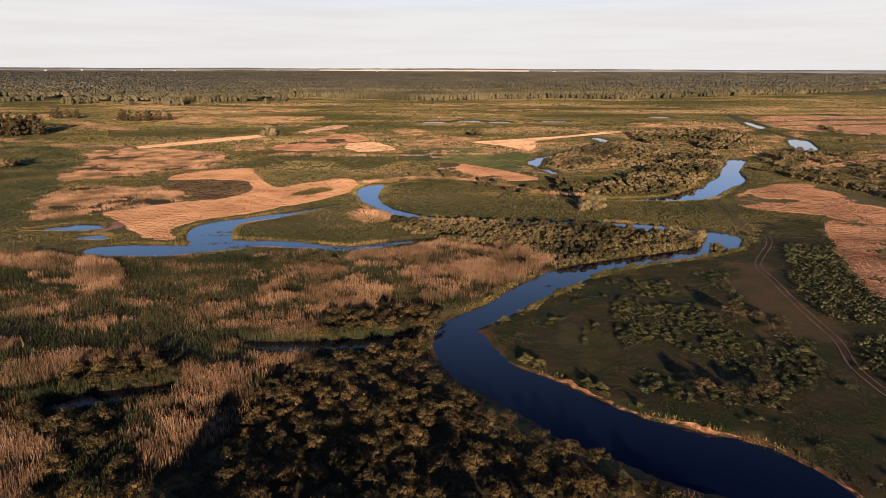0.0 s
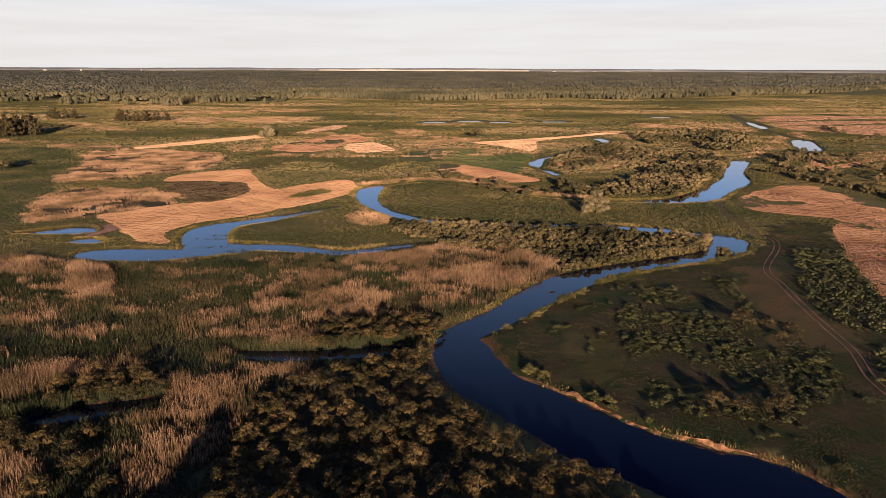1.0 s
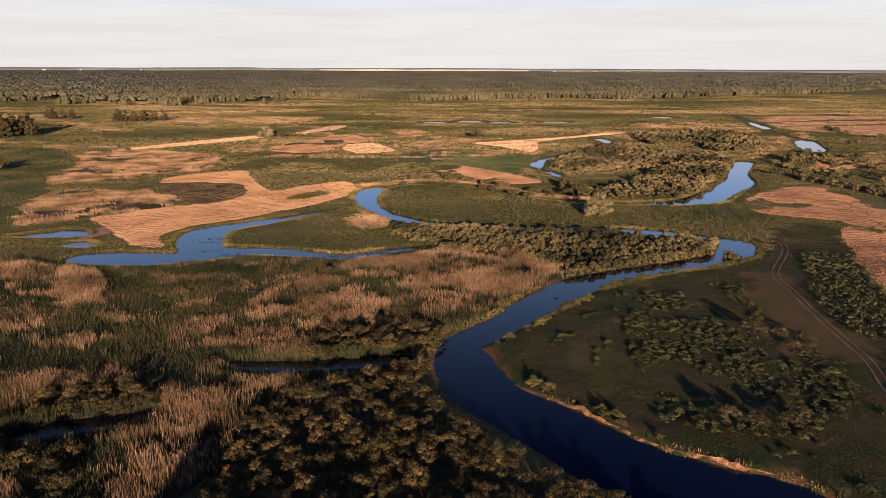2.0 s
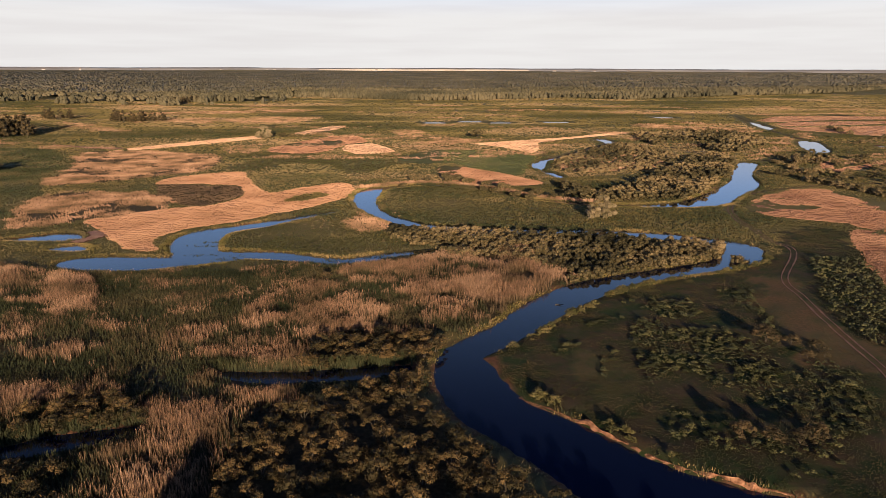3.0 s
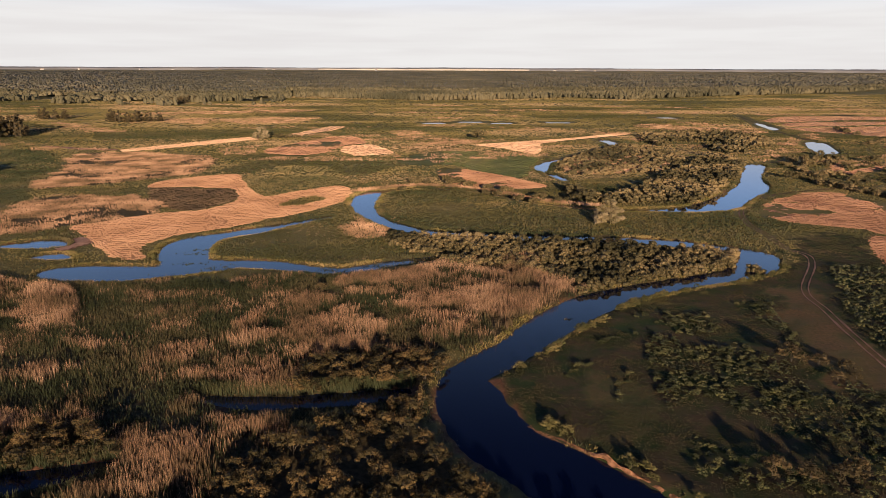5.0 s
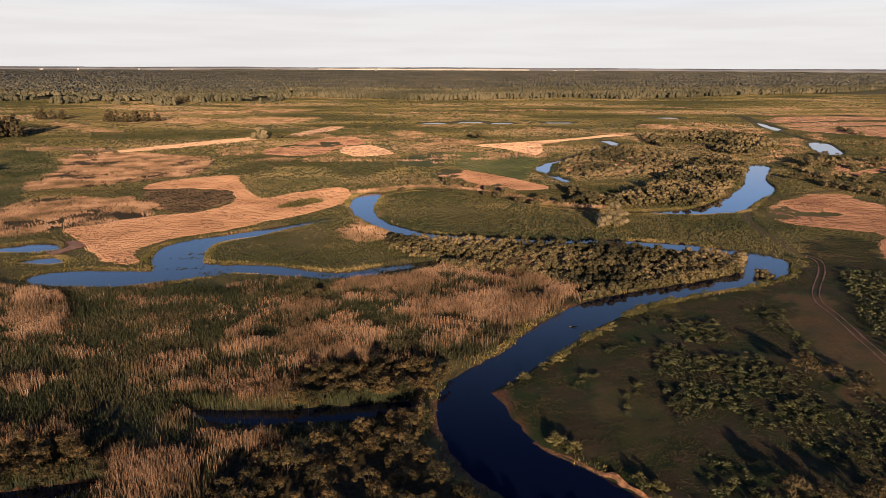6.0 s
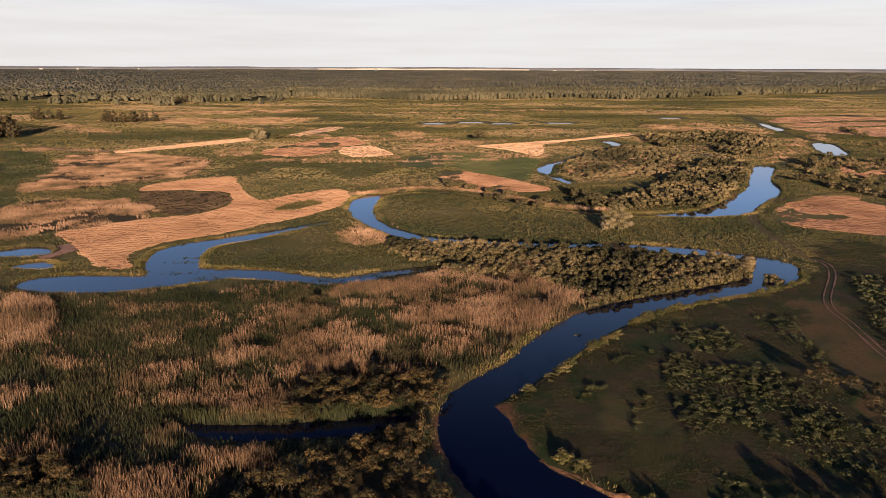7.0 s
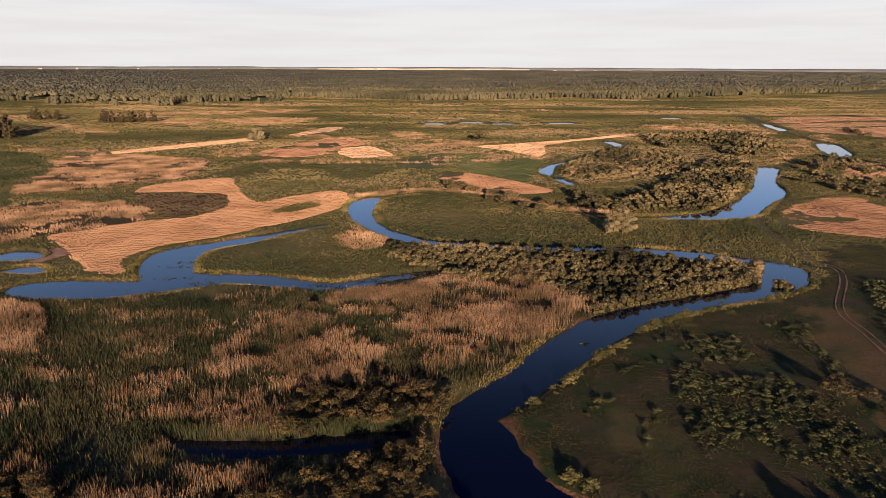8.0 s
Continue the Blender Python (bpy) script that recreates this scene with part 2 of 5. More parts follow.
CHANNELS = {
    "river": [(20, -120, 8), (34, -60, 8.5), (30, -10, 8), (46, 30, 8.5), (54, 62, 8.5), (52, 80, 8.8), (47, 91, 9.4), (39.5, 95.2, 9.1), (31.3, 101.2, 8), (24.1, 107.7, 8.1), (18.3, 115.4, 7.8), (12.1, 122.8, 7.4), (6.8, 130.6, 7.1), (4.0, 141.9, 6.4), (3.0, 150.4, 4.8), (7.5, 156.7, 5), (16.4, 167.3, 5), (26.4, 181.4, 6), (39.6, 196.1, 6), (53.4, 205.3, 5), (70.9, 213.6, 4.6), (88.7, 222.3, 5.2), (97.3, 231.2, 6.8), (102, 240.6, 6.3)],
    "river_bend": [(102, 240.6, 6.3), (97.9, 247, 5.7), (88.6, 252.3, 5.7), (76.1, 258.3, 5.1), (63.9, 261.3, 4.8), (39.8, 263.7, 4.4), (21, 266.4, 4), (7.7, 269, 3.8), (-6, 272.3, 3.9), (-17.9, 282.8, 4.3), (-27.7, 296.6, 3.8), (-32.9, 309.9, 4.6), (-36, 324.1, 5.3), (-36.4, 339.9, 6.2), (-34.6, 353.1, 4.7), (-24.7, 361.7, 2.4)],
    "river_loop": [(-24.7, 361.7, 2.4), (-12.8, 367, 1.7), (3.5, 365, 1.6), (24.1, 351.1, 1.6), (33, 338.1, 1.6), (46.2, 326.8, 1.8), (61.4, 319, 2.2), (72, 314.8, 2.6), (90.4, 314.5, 3.4), (108.9, 316.9, 6.6), (123, 326.2, 9), (140.6, 348.7, 8), (157.7, 370.3, 8.4), (172.1, 404.7, 6), (185.6, 432.6, 6.2), (197, 453, 6)],
    "river_upper": [(197, 453, 6), (206, 462, 0.4), (268, 508, 0.4), (279.6, 522.3, 7), (292, 555, 8), (304, 585, 7), (308, 600, 0.4), (322, 690, 0.4), (332, 715, 4.5), (338, 748, 4.0), (344, 772, 3.5), (350, 800, 0.4), (375, 900, 0.4)],
    "oxbow_west": [(-156, 250, 1.0), (-147, 252.5, 4.0), (-139, 254.5, 6.6), (-133.5, 253.5, 4.0)],
    "oxbow_inlet": [(-132, 238, 1.8), (-127, 239.5, 3.8), (-122.5, 237.5, 2.8)],
    "oxbow": [(-119, 221, 2.0), (-113.5, 221.5, 6.8), (-105, 220.5, 8.2), (-92.6, 220.6, 7.6), (-82.2, 222.9, 6.2), (-76, 228.2, 8), (-70.6, 228.8, 6.5), (-64.4, 231, 4.5), (-54.1, 229.7, 4.7), (-42, 225.5, 3.9), (-29.1, 224.3, 3.6), (-15.3, 232.6, 3), (-7.1, 235.7, 3), (1.3, 240.4, 2.5)],
    "oxbow_north": [(-81, 230.3, 7.1), (-87, 246.7, 8), (-87.5, 258, 7.4), (-82.3, 265.7, 5.4), (-72.7, 273.8, 4.7), (-64.7, 281.1, 4), (-56.7, 289.4, 2.7), (-47.2, 298.8, 2)],
    "side_pond": [(66, 395, 2.8), (62.5, 410, 3.2), (59, 421, 0.6), (59, 432, 4.2), (62, 450, 4.4), (69, 466, 2.4), (80, 482, 0.4), (126, 555, 0.4), (137, 575, 4), (135, 600, 4)],
    "pool_a": [(-13, 774, 8), (-3, 774, 8)],
    "pool_b": [(24, 791, 6.5), (40, 792, 6.5)],
    "pool_c": [(61, 776, 8), (71, 777, 6.5)],
    "pool_d": [(121, 787, 7), (135, 787, 8)],
    "pool_f": [(504, 913, 7), (517, 913, 6)],
    "pool_g": [(347, 556, 3.5), (356, 551, 3.5)],
    "pool_e": [(268, 864, 9), (276, 865, 9)],
    "backwater": [(-45, 142, 1.2), (-38, 140.5, 2.7), (-27, 140.6, 2.8), (-16, 142.2, 2.5), (-8, 145, 1.5)],
    "backwater_west": [(-75, 111, 1.4), (-68, 114, 2.8), (-60, 117, 2.6), (-53, 119.5, 1.3)],
}
LEVEL = -0.4                                     # the water stands this far below the plain
CH = [curve_through(c, 8) * np.array((0.991, 0.991, 1.0)) + np.array((0, 0.2, 0)) for c in CHANNELS.values()]
SEG_A = np.vstack([c[:-1] for c in CH])
SEG_B = np.vstack([c[1:] for c in CH])


def shore(x, y):
    """Signed distance from the water's edge, negative over water."""
    x, y = np.asarray(x, float), np.asarray(y, float)
    if len(x) < 20:
        d = SEG_B - SEG_A
        px, py = x[:, None] - SEG_A[:, 0], y[:, None] - SEG_A[:, 1]
        t = np.clip((px * d[:, 0] + py * d[:, 1]) / (d[:, 0] ** 2 + d[:, 1] ** 2 + 1e-9), 0, 1)
        out = (np.hypot(px - t * d[:, 0], py - t * d[:, 1]) - SEG_A[:, 2] - t * d[:, 2]).min(1)
    else:
        order = np.argsort(y)
        xs, ys, best = x[order], y[order], np.full(x.shape, 1e9)
        for a, b in zip(SEG_A, SEG_B):
            d = b[:2] - a[:2]
            i0, i1 = np.searchsorted(ys, (min(a[1], b[1]) - 40, max(a[1], b[1]) + 40))
            if i0 == i1:
                continue
            near = i0 + np.nonzero(np.abs(xs[i0:i1] - (a[0] + b[0]) / 2) < abs(d[0]) / 2 + 40)[0]
            px, py = xs[near], ys[near]
            t = np.clip(((px - a[0]) * d[0] + (py - a[1]) * d[1]) / (d @ d + 1e-9), 0, 1)
            w = np.hypot(px - a[0] - t * d[0], py - a[1] - t * d[1]) - (a[2] + t * (b[2] - a[2]))
            best[near] = np.minimum(best[near], w)
        out = np.empty(x.shape)
        out[order] = best
    return out + 0.5 * vnoise(x, y, 5.0, 3) + 0.25 * vnoise(x, y, 1.9, 4)


def smooth(e0, e1, v):
    t = np.clip((v - e0) / (e1 - e0), 0, 1)
    return t * t * (3 - 2 * t)


def height(x, y, s=None):
    """The ground: a flat flood plain, its river beds, and low hills at the horizon."""
    if s is None:
        s = shore(x, y)
    steep = smooth(10, 22, x) * smooth(124, 112, y)      # the cut bank of the near bend stands higher
    bank = np.where(s > 0, smooth(0, 1.3, s) * (0.3 * steep - LEVEL) + LEVEL, LEVEL - 1.6 * smooth(0, 4, -s)) - 0.3 * steep * smooth(4, 14, s)
    r = np.hypot(x, y)
    rise = smooth(2600, 4900, r) * (18 + 3 * vnoise(x, y, 900, 5)) + 14 * smooth(4470, 4720, r) + smooth(900, 2000, r) * 2.0 * vnoise(x, y, 500, 6)
    return bank + np.where(s > 1.5, 0.12 * vnoise(x, y, 7, 8) + 0.05 * vnoise(x, y, 2.2, 9), 0) + rise


PARCELS = {
    "hay_meadow": [(-139, 276), (-130, 289), (-115, 302), (-100, 310), (-94, 328), (-100, 353), (-107, 362), (-126, 365), (-147, 365), (-145, 385), (-127, 401), (-115, 406), (-104, 377), (-87, 344), (-81, 341), (-67, 359), (-48, 366), (-44, 336), (-51, 316), (-66, 297), (-81, 278), (-93, 268), (-101, 256), (-101, 243), (-96, 234), (-104, 234), (-115, 247), (-125, 259)],
    "uncut_patch": [(-70, 318), (-69, 331), (-62, 341), (-55, 335), (-60, 322)],
    "withered": [(-144, 361), (-125, 361), (-105, 358), (-98, 344), (-96, 328), (-102, 311), (-115, 310), (-134, 335)],
    "strip_west": [(-232, 519), (-200, 565), (-158, 620), (-152, 595), (-192, 540), (-223, 508)],
    "strip_mid": [(-136, 631), (-112, 720), (-96, 720), (-101, 680), (-124, 626)],
    "plot_pale": [(-73, 515), (-73, 547), (-54, 560), (-33, 505), (-57, 488)],
    "plot_rough": [(-128, 514), (-107, 586), (-83, 627), (-60, 573), (-76, 549), (-78, 515), (-99, 493)],
    "strip_east": [(23, 558), (62, 581), (110, 612), (171, 663), (169, 646), (99, 591), (77, 568), (71, 519), (63, 497), (48, 533)],
    "far_field": [(364, 810), (390, 845), (415, 875), (452, 887), (560, 880), (700, 905), (690, 860), (523, 834), (458, 822), (392, 795), (362, 786)],
    "far_field_mid": [(361, 763), (386, 783), (444, 797), (504, 803), (640, 840), (610, 790), (481, 767), (414, 743), (374, 735), (356, 734)],
    "far_field_south": [(343, 714), (365, 718), (402, 722), (465, 741), (590, 775), (500, 620), (401, 625), (381, 639), (367, 660), (347, 683)],
    "red_ruts_north": [(243, 452), (255, 461), (246, 445), (238, 428), (230, 423), (234, 438)],
    "red_ruts_south": [(233, 421), (254, 435), (284, 456), (330, 488), (320, 468), (276, 443), (244, 419), (231, 412)],
    "east_field": [(133, 308), (146, 326), (162, 342), (185, 354), (196, 342), (203, 303), (200, 270), (180, 256), (164, 264), (158, 276), (146, 282), (134, 292)],
    "east_corner": [(155, 264), (172, 258), (184, 250), (128, 168), (117, 172), (123, 193), (131, 218), (143, 243)],
    "red_strip": [(-3, 428), (16, 426), (42, 390), (52, 369), (33, 363), (16, 365), (5, 378)],
    "mud": [(-131, 259), (-124, 259), (-119, 255), (-123, 248), (-127, 243), (-130, 247)],
    "reed_centre": [(-46, 149), (-51, 174), (-38, 195), (-17, 204), (18, 223), (41, 209), (38, 201), (20, 184), (9, 163), (-2, 163), (-24, 147)],
    "reed_west": [(-122, 164), (-110, 173), (-96, 169), (-69, 163), (-52, 163), (-34, 142), (-26, 125), (-34, 115), (-33, 103), (-39, 91), (-55, 76), (-90, 76)],
    "reed_backwater": [(-52, 140), (-50, 151), (-24, 150), (-14, 147.5), (-16, 143), (-44, 141)],
    "field_path": [(-300, 545), (-265, 531), (-235, 524), (-230, 514), (-260, 520), (-294, 534)],
    "reed_upper": [(-165, 269), (-187, 327), (-166, 340), (-133, 335), (-119, 299), (-138, 280)],
    "reed_far": [(-201, 360), (-223, 426), (-248, 501), (-157, 485), (-139, 427), (-157, 391)],
    "reed_side": [(-144, 213), (-124, 210), (-101, 200), (-87, 174), (-96, 174), (-132, 194)],
    "reed_back": [(-31, 207), (-20, 218), (20, 237), (22, 222), (-15, 201)],
    "reed_bend": [(-37, 278), (-31, 300), (-20, 282), (-21, 265), (-32, 265)],
    "sedge": [(-160, 210), (-118, 213), (-83, 212), (-27, 217), (-15, 211), (-38, 195), (-36, 165), (-48, 157), (-84, 162), (-135, 165)],
    "peninsula": [(-82, 243), (-75, 257), (-54, 285), (-36, 300), (-19, 270), (3, 242), (-9, 233), (-36, 227), (-60, 229)],
    "island": [(-34, 345), (-25, 359), (5, 354), (59, 322), (65, 277), (27, 271), (-8, 278), (-26, 303)],
    "willow_near": [(-36, 76), (-33, 101), (-33, 117), (-22, 130), (-11, 138), (-6, 141), (-5, 130), (3.5, 113.5), (12, 100), (23, 91), (30, 79)],
    "willow_mid": [(-28, 144), (-27, 154), (-19, 160), (-3, 157), (1, 151), (-5, 147), (-16, 145)],
    "willow_west": [(-70, 116), (-74, 123), (-63, 128), (-54, 126), (-53, 121), (-60, 119.5)],
    "willow_southwest": [(-73, 106), (-76, 111), (-65, 110), (-56, 103), (-56, 96), (-63, 97)],
    "willow_corner": [(-60, 91), (-57, 97), (-49, 96), (-44, 89), (-40, 80), (-56, 79)],
    "thicket_bank": [(-21, 262), (15, 262), (60, 252), (94, 241), (92, 227), (68, 216.5), (40, 208.5), (19, 228), (1, 228)],
    "thicket_east": [(61, 360), (79, 338), (128, 407), (181, 486), (185, 447), (152, 381), (116, 331), (76, 324), (62, 332)],
    "thicket_far": [(166, 593), (199, 677), (250, 648), (274, 596), (224, 522), (177, 510)],
    "thicket_pond": [(68, 431), (98, 500), (140, 560), (162, 492), (136, 432), (87, 407)],
    "forbs": [(45, 170), (59, 184), (85, 193), (73, 157), (83, 151), (80, 133), (70, 118), (52, 111), (41, 115), (37, 125)],
    "shrubs_east": [(116, 222), (131, 222), (119, 185), (117, 170), (107, 153), (94, 155), (101, 185)],
    "shrubs_southeast": [(90, 136), (100, 143), (105, 136), (90, 115), (85, 120)],
    "point_bar": [(8, 148), (10.2, 150), (11, 145), (12.2, 137), (12.2, 133), (10, 140)],
    "hollow_a": [(35, 134), (47, 141), (53, 136), (57, 130), (60, 120), (54, 118), (48, 122), (42, 126), (37, 129)],
    "hollow_b": [(64, 193), (74, 191), (76, 170), (71, 160), (66, 160), (63, 178)],
    "bare_patch": [(84, 200), (98, 205), (95, 180), (91, 161), (86, 140), (76, 143), (73, 152), (77, 170)],
    "worn_patch": [(23, 132), (27, 128), (37, 146), (32, 150)],
    "reed_shore": [(30, 78), (31, 90), (36, 90), (46, 82), (46, 78)],
    "green_crop": [(-30, 463), (-9, 512), (32, 513), (63, 482), (51, 424), (44, 398), (30, 398), (6, 443), (-15, 442)],
    "scrub": [(189, 421), (253, 494), (342, 525), (287, 410), (215, 324), (200, 363), (167, 357)],
    "green_west": [(-331, 488), (-291, 518), (-230, 439), (-203, 364), (-219, 364), (-235, 342)],
    "green_rows": [(-235, 342), (-219, 364), (-204, 364), (-184, 319), (-165, 269), (-181, 258)],
    "dry_a": [(-399, 907), (-293, 947), (-193, 990), (-184, 939), (-279, 900), (-380, 864)],
    "dry_b": [(-310, 791), (-274, 820), (-243, 753), (-283, 751)],
    "dry_c": [(-405, 763), (-301, 674), (-293, 644), (-365, 698)],
    "dry_d": [(-156, 510), (-151, 537), (-139, 541), (-134, 503), (-144, 489)],
    "dry_e": [(-48, 675), (-17, 658), (-18, 613), (-37, 629)],
    "dry_f": [(-11, 629), (4, 614), (2, 575), (-6, 584)],
    "dry_g": [(215, 753), (301, 692), (285, 655), (201, 702)],
    "dry_h": [(-244, 785), (-206, 841), (-144, 798), (-190, 747)],
    "dry_i": [(49, 600), (-37, 556), (-9, 532), (22, 558)],
    "reed_pond": [(72, 426), (101, 491), (145, 476), (132, 432), (92, 412)],
    "dry_j": [(189, 447), (237, 522), (331, 651), (328, 623), (240, 501)],
    "dull_meadow": [(-109, 397), (-96, 441), (-65, 429), (-51, 378), (-67, 362), (-83, 344)],
    "pasture": [(2, 150), (40, 190), (95, 218), (112, 240), (125, 262), (150, 262), (125, 200), (122, 150), (118, 68), (57, 68), (56, 95), (20, 118)],
}
STRAIGHT = ("field_path", "strip_west", "strip_mid", "plot_pale", "strip_east", "far_field", "far_field_mid", "far_field_south")
OUTLINES = {k: np.array(v, float) if k in STRAIGHT else curve_through(v, 5, closed=True) for k, v in PARCELS.items()}


def within(name, x, y, warp=1.5):
    """Which points lie in a parcel, its edge made a little uneven."""
    x = np.asarray(x, float) + warp * vnoise(x, y, 9, 11) + 0.5 * warp * vnoise(x, y, 3, 12)
    y = np.asarray(y, float) + warp * vnoise(x, y, 9, 13) + 0.5 * warp * vnoise(x, y, 3, 14)
    q = OUTLINES[name]
    out = np.zeros(x.shape, bool)
    box = np.nonzero((x > q[:, 0].min()) & (x < q[:, 0].max()) & (y > q[:, 1].min()) & (y < q[:, 1].max()))[0]
    px, py = x[box], y[box]
    hit = np.zeros(px.shape, bool)
    for (x0, y0), (x1, y1) in zip(q, np.roll(q, -1, 0)):
        if y0 != y1:
            hit ^= ((y0 > py) != (y1 > py)) & (px < (x1 - x0) * (py - y0) / (y1 - y0) + x0)
    out[box] = hit
    return out


def any_of(names, x, y, warp=1.5):
    out = np.zeros(np.shape(x), bool)
    for n in names:
        out |= within(n, x, y, warp)
    return out


FIELDS = ["hay_meadow", "strip_west", "strip_mid", "plot_pale", "plot_rough", "strip_east", "far_field", "far_field_mid", "far_field_south", "red_ruts_north", "red_ruts_south", "east_field", "east_corner", "red_strip"]
REEDS = ["reed_centre", "reed_west", "reed_upper", "reed_far", "reed_side", "reed_back", "reed_bend", "reed_backwater", "reed_shore", "reed_pond"]
DRY = ["dry_a", "dry_b", "dry_c", "dry_d", "dry_e", "dry_f", "dry_g", "dry_h", "dry_i", "dry_j"]
WILLOWS = ["willow_mid", "willow_west", "willow_southwest", "willow_corner", "willow_near"]
THICKETS = ["thicket_bank", "thicket_east", "thicket_far", "thicket_pond"]
TRACK = curve_through([(82, 92), (84, 107), (83, 116), (84, 128), (88, 141), (90, 155), (92, 170), (95, 187), (98, 203), (112, 226), (117, 238), (115, 249), (117, 266), (118, 283), (126, 309), (147, 339), (188, 362), (223, 371), (300, 362)], 10)


def track_gap(x, y):
    out = np.full(np.shape(x), 1e9)
    for a, b in zip(TRACK[:-1], TRACK[1:]):
        d = b - a
        near = np.nonzero((np.abs(x - a[0]) < 20) & (np.abs(y - a[1]) < 20))[0]
        t = np.clip(((x[near] - a[0]) * d[0] + (y[near] - a[1]) * d[1]) / (d @ d + 1e-9), 0, 1)
        out[near] = np.minimum(out[near], np.hypot(x[near] - a[0] - t * d[0], y[near] - a[1] - t * d[1]))
    return out


def mesh_object(name, verts, faces, mat, parent=None, along=None, smooth_shade=False):
    """One mesh from arrays; faces all have the same number of corners."""
    me = bpy.data.meshes.new(name)
    verts, faces = np.asarray(verts, np.float32), np.asarray(faces, np.int32)
    me.vertices.add(len(verts))
    me.vertices.foreach_set("co", verts.ravel())
    k = faces.shape[1]
    me.loops.add(faces.size)
    me.loops.foreach_set("vertex_index", faces.ravel())
    me.polygons.add(len(faces))
    me.polygons.foreach_set("loop_start", np.arange(0, faces.size, k, dtype=np.int32))
    me.polygons.foreach_set("loop_total", np.full(len(faces), k, np.int32))
    me.polygons.foreach_set("use_smooth", np.full(len(faces), smooth_shade))
    me.update(calc_edges=True)
    if along is not None:
        me.attributes.new("along", "FLOAT", "POINT").data.foreach_set("value", np.asarray(along, np.float32))
    me.materials.append(mat)
    ob = new(name, me)
    if parent:
        ob.parent = parent
    return ob


def steps(*spans):
    """Coordinates of a grid: spans of (start, end, step)."""
    return np.unique(np.concatenate([np.append(np.arange(a, b, s), b) for a, b, s in spans]).round(3))


# ---- ground, one sheet to the horizon ----
far_up = 900 * 1.055 ** np.arange(0, 33)
GX = steps((-700, -330, 12), (-330, -170, 4), (-170, -60, 2.0), (-60, 115, 1.8), (115, 260, 2.1), (260, 420, 4), (420, 700, 12))
GX = np.concatenate([-700 * 1.09 ** np.arange(24, 0, -1), GX, 700 * 1.09 ** np.arange(1, 25)])
GY = np.concatenate([[-5200, -4000, -3000, -2200, -1500, -900, -500, -300, -220], steps((-160, 40, 5), (40, 70, 2.5), (70, 300, 1.7), (300, 480, 2.4), (480, 900, 5)), far_up[1:]])
gx, gy = np.meshgrid(GX, GY)
gx, gy = gx.ravel(), gy.ravel()
gs = shore(gx, gy)
gz = height(gx, gy, gs)
nx, ny = len(GX), len(GY)
idx = np.arange(nx * ny).reshape(ny, nx)
quads = np.stack([idx[:-1, :-1], idx[:-1, 1:], idx[1:, 1:], idx[1:, :-1]], -1).reshape(-1, 4)
ground = mesh_object("ground", np.stack([gx, gy, gz], 1), quads, M_GROUND, smooth_shade=True)
cover = np.zeros((len(gx), 4), np.float32)
cover[:, 0] = any_of(REEDS + WILLOWS + THICKETS + ["withered"], gx, gy)
eroded = (vnoise(gx, gy, 15, 21) > 0.35) | ((gx > 18) & (gx < 65) & (gy < 118))
cover[:, 0] = np.maximum(cover[:, 0], (gs < 1.2) & (gs > -2))
cover[:, 1] = np.maximum(((gs < 1.1) & (gs > -1.5) & eroded) * 0.9, any_of(["mud", "point_bar"], gx, gy))
cover[:, 2] = within("pasture", gx, gy, 8) & ~within("point_bar", gx, gy)
bare = (0.78 * within("bare_patch", gx, gy, 6) + 0.45 * within("worn_patch", gx, gy, 4)) * np.clip(0.8 + 0.5 * vnoise(gx, gy, 5, 22), 0.2, 1)
cover[:, 2] *= 1 - bare
cover[:, 1] = np.maximum(cover[:, 1], 0.9 * bare)
cover[:, 3] = 1
ground.data.attributes.new("cover", "FLOAT_COLOR", "POINT").data.foreach_set("color", cover.ravel())
tagged(ground, "flat grassy flood plain with river banks reaching the horizon", "ground", kind="structure")

# ---- water: one sheet that shows where the beds lie below it ----
water = mesh_object("water", [(-260, -160, LEVEL), (420, -160, LEVEL), (420, 900, LEVEL), (-260, 900, LEVEL)], [(0, 1, 2, 3)], M_WATER)
tagged(water, "calm dark blue river winding through the wetland", "river", kind="structure")


PATCHY = {"plot_rough": -0.3, "red_strip": -0.15, "east_field": -0.5, "east_corner": -0.45}        # how far grass shows through the hay


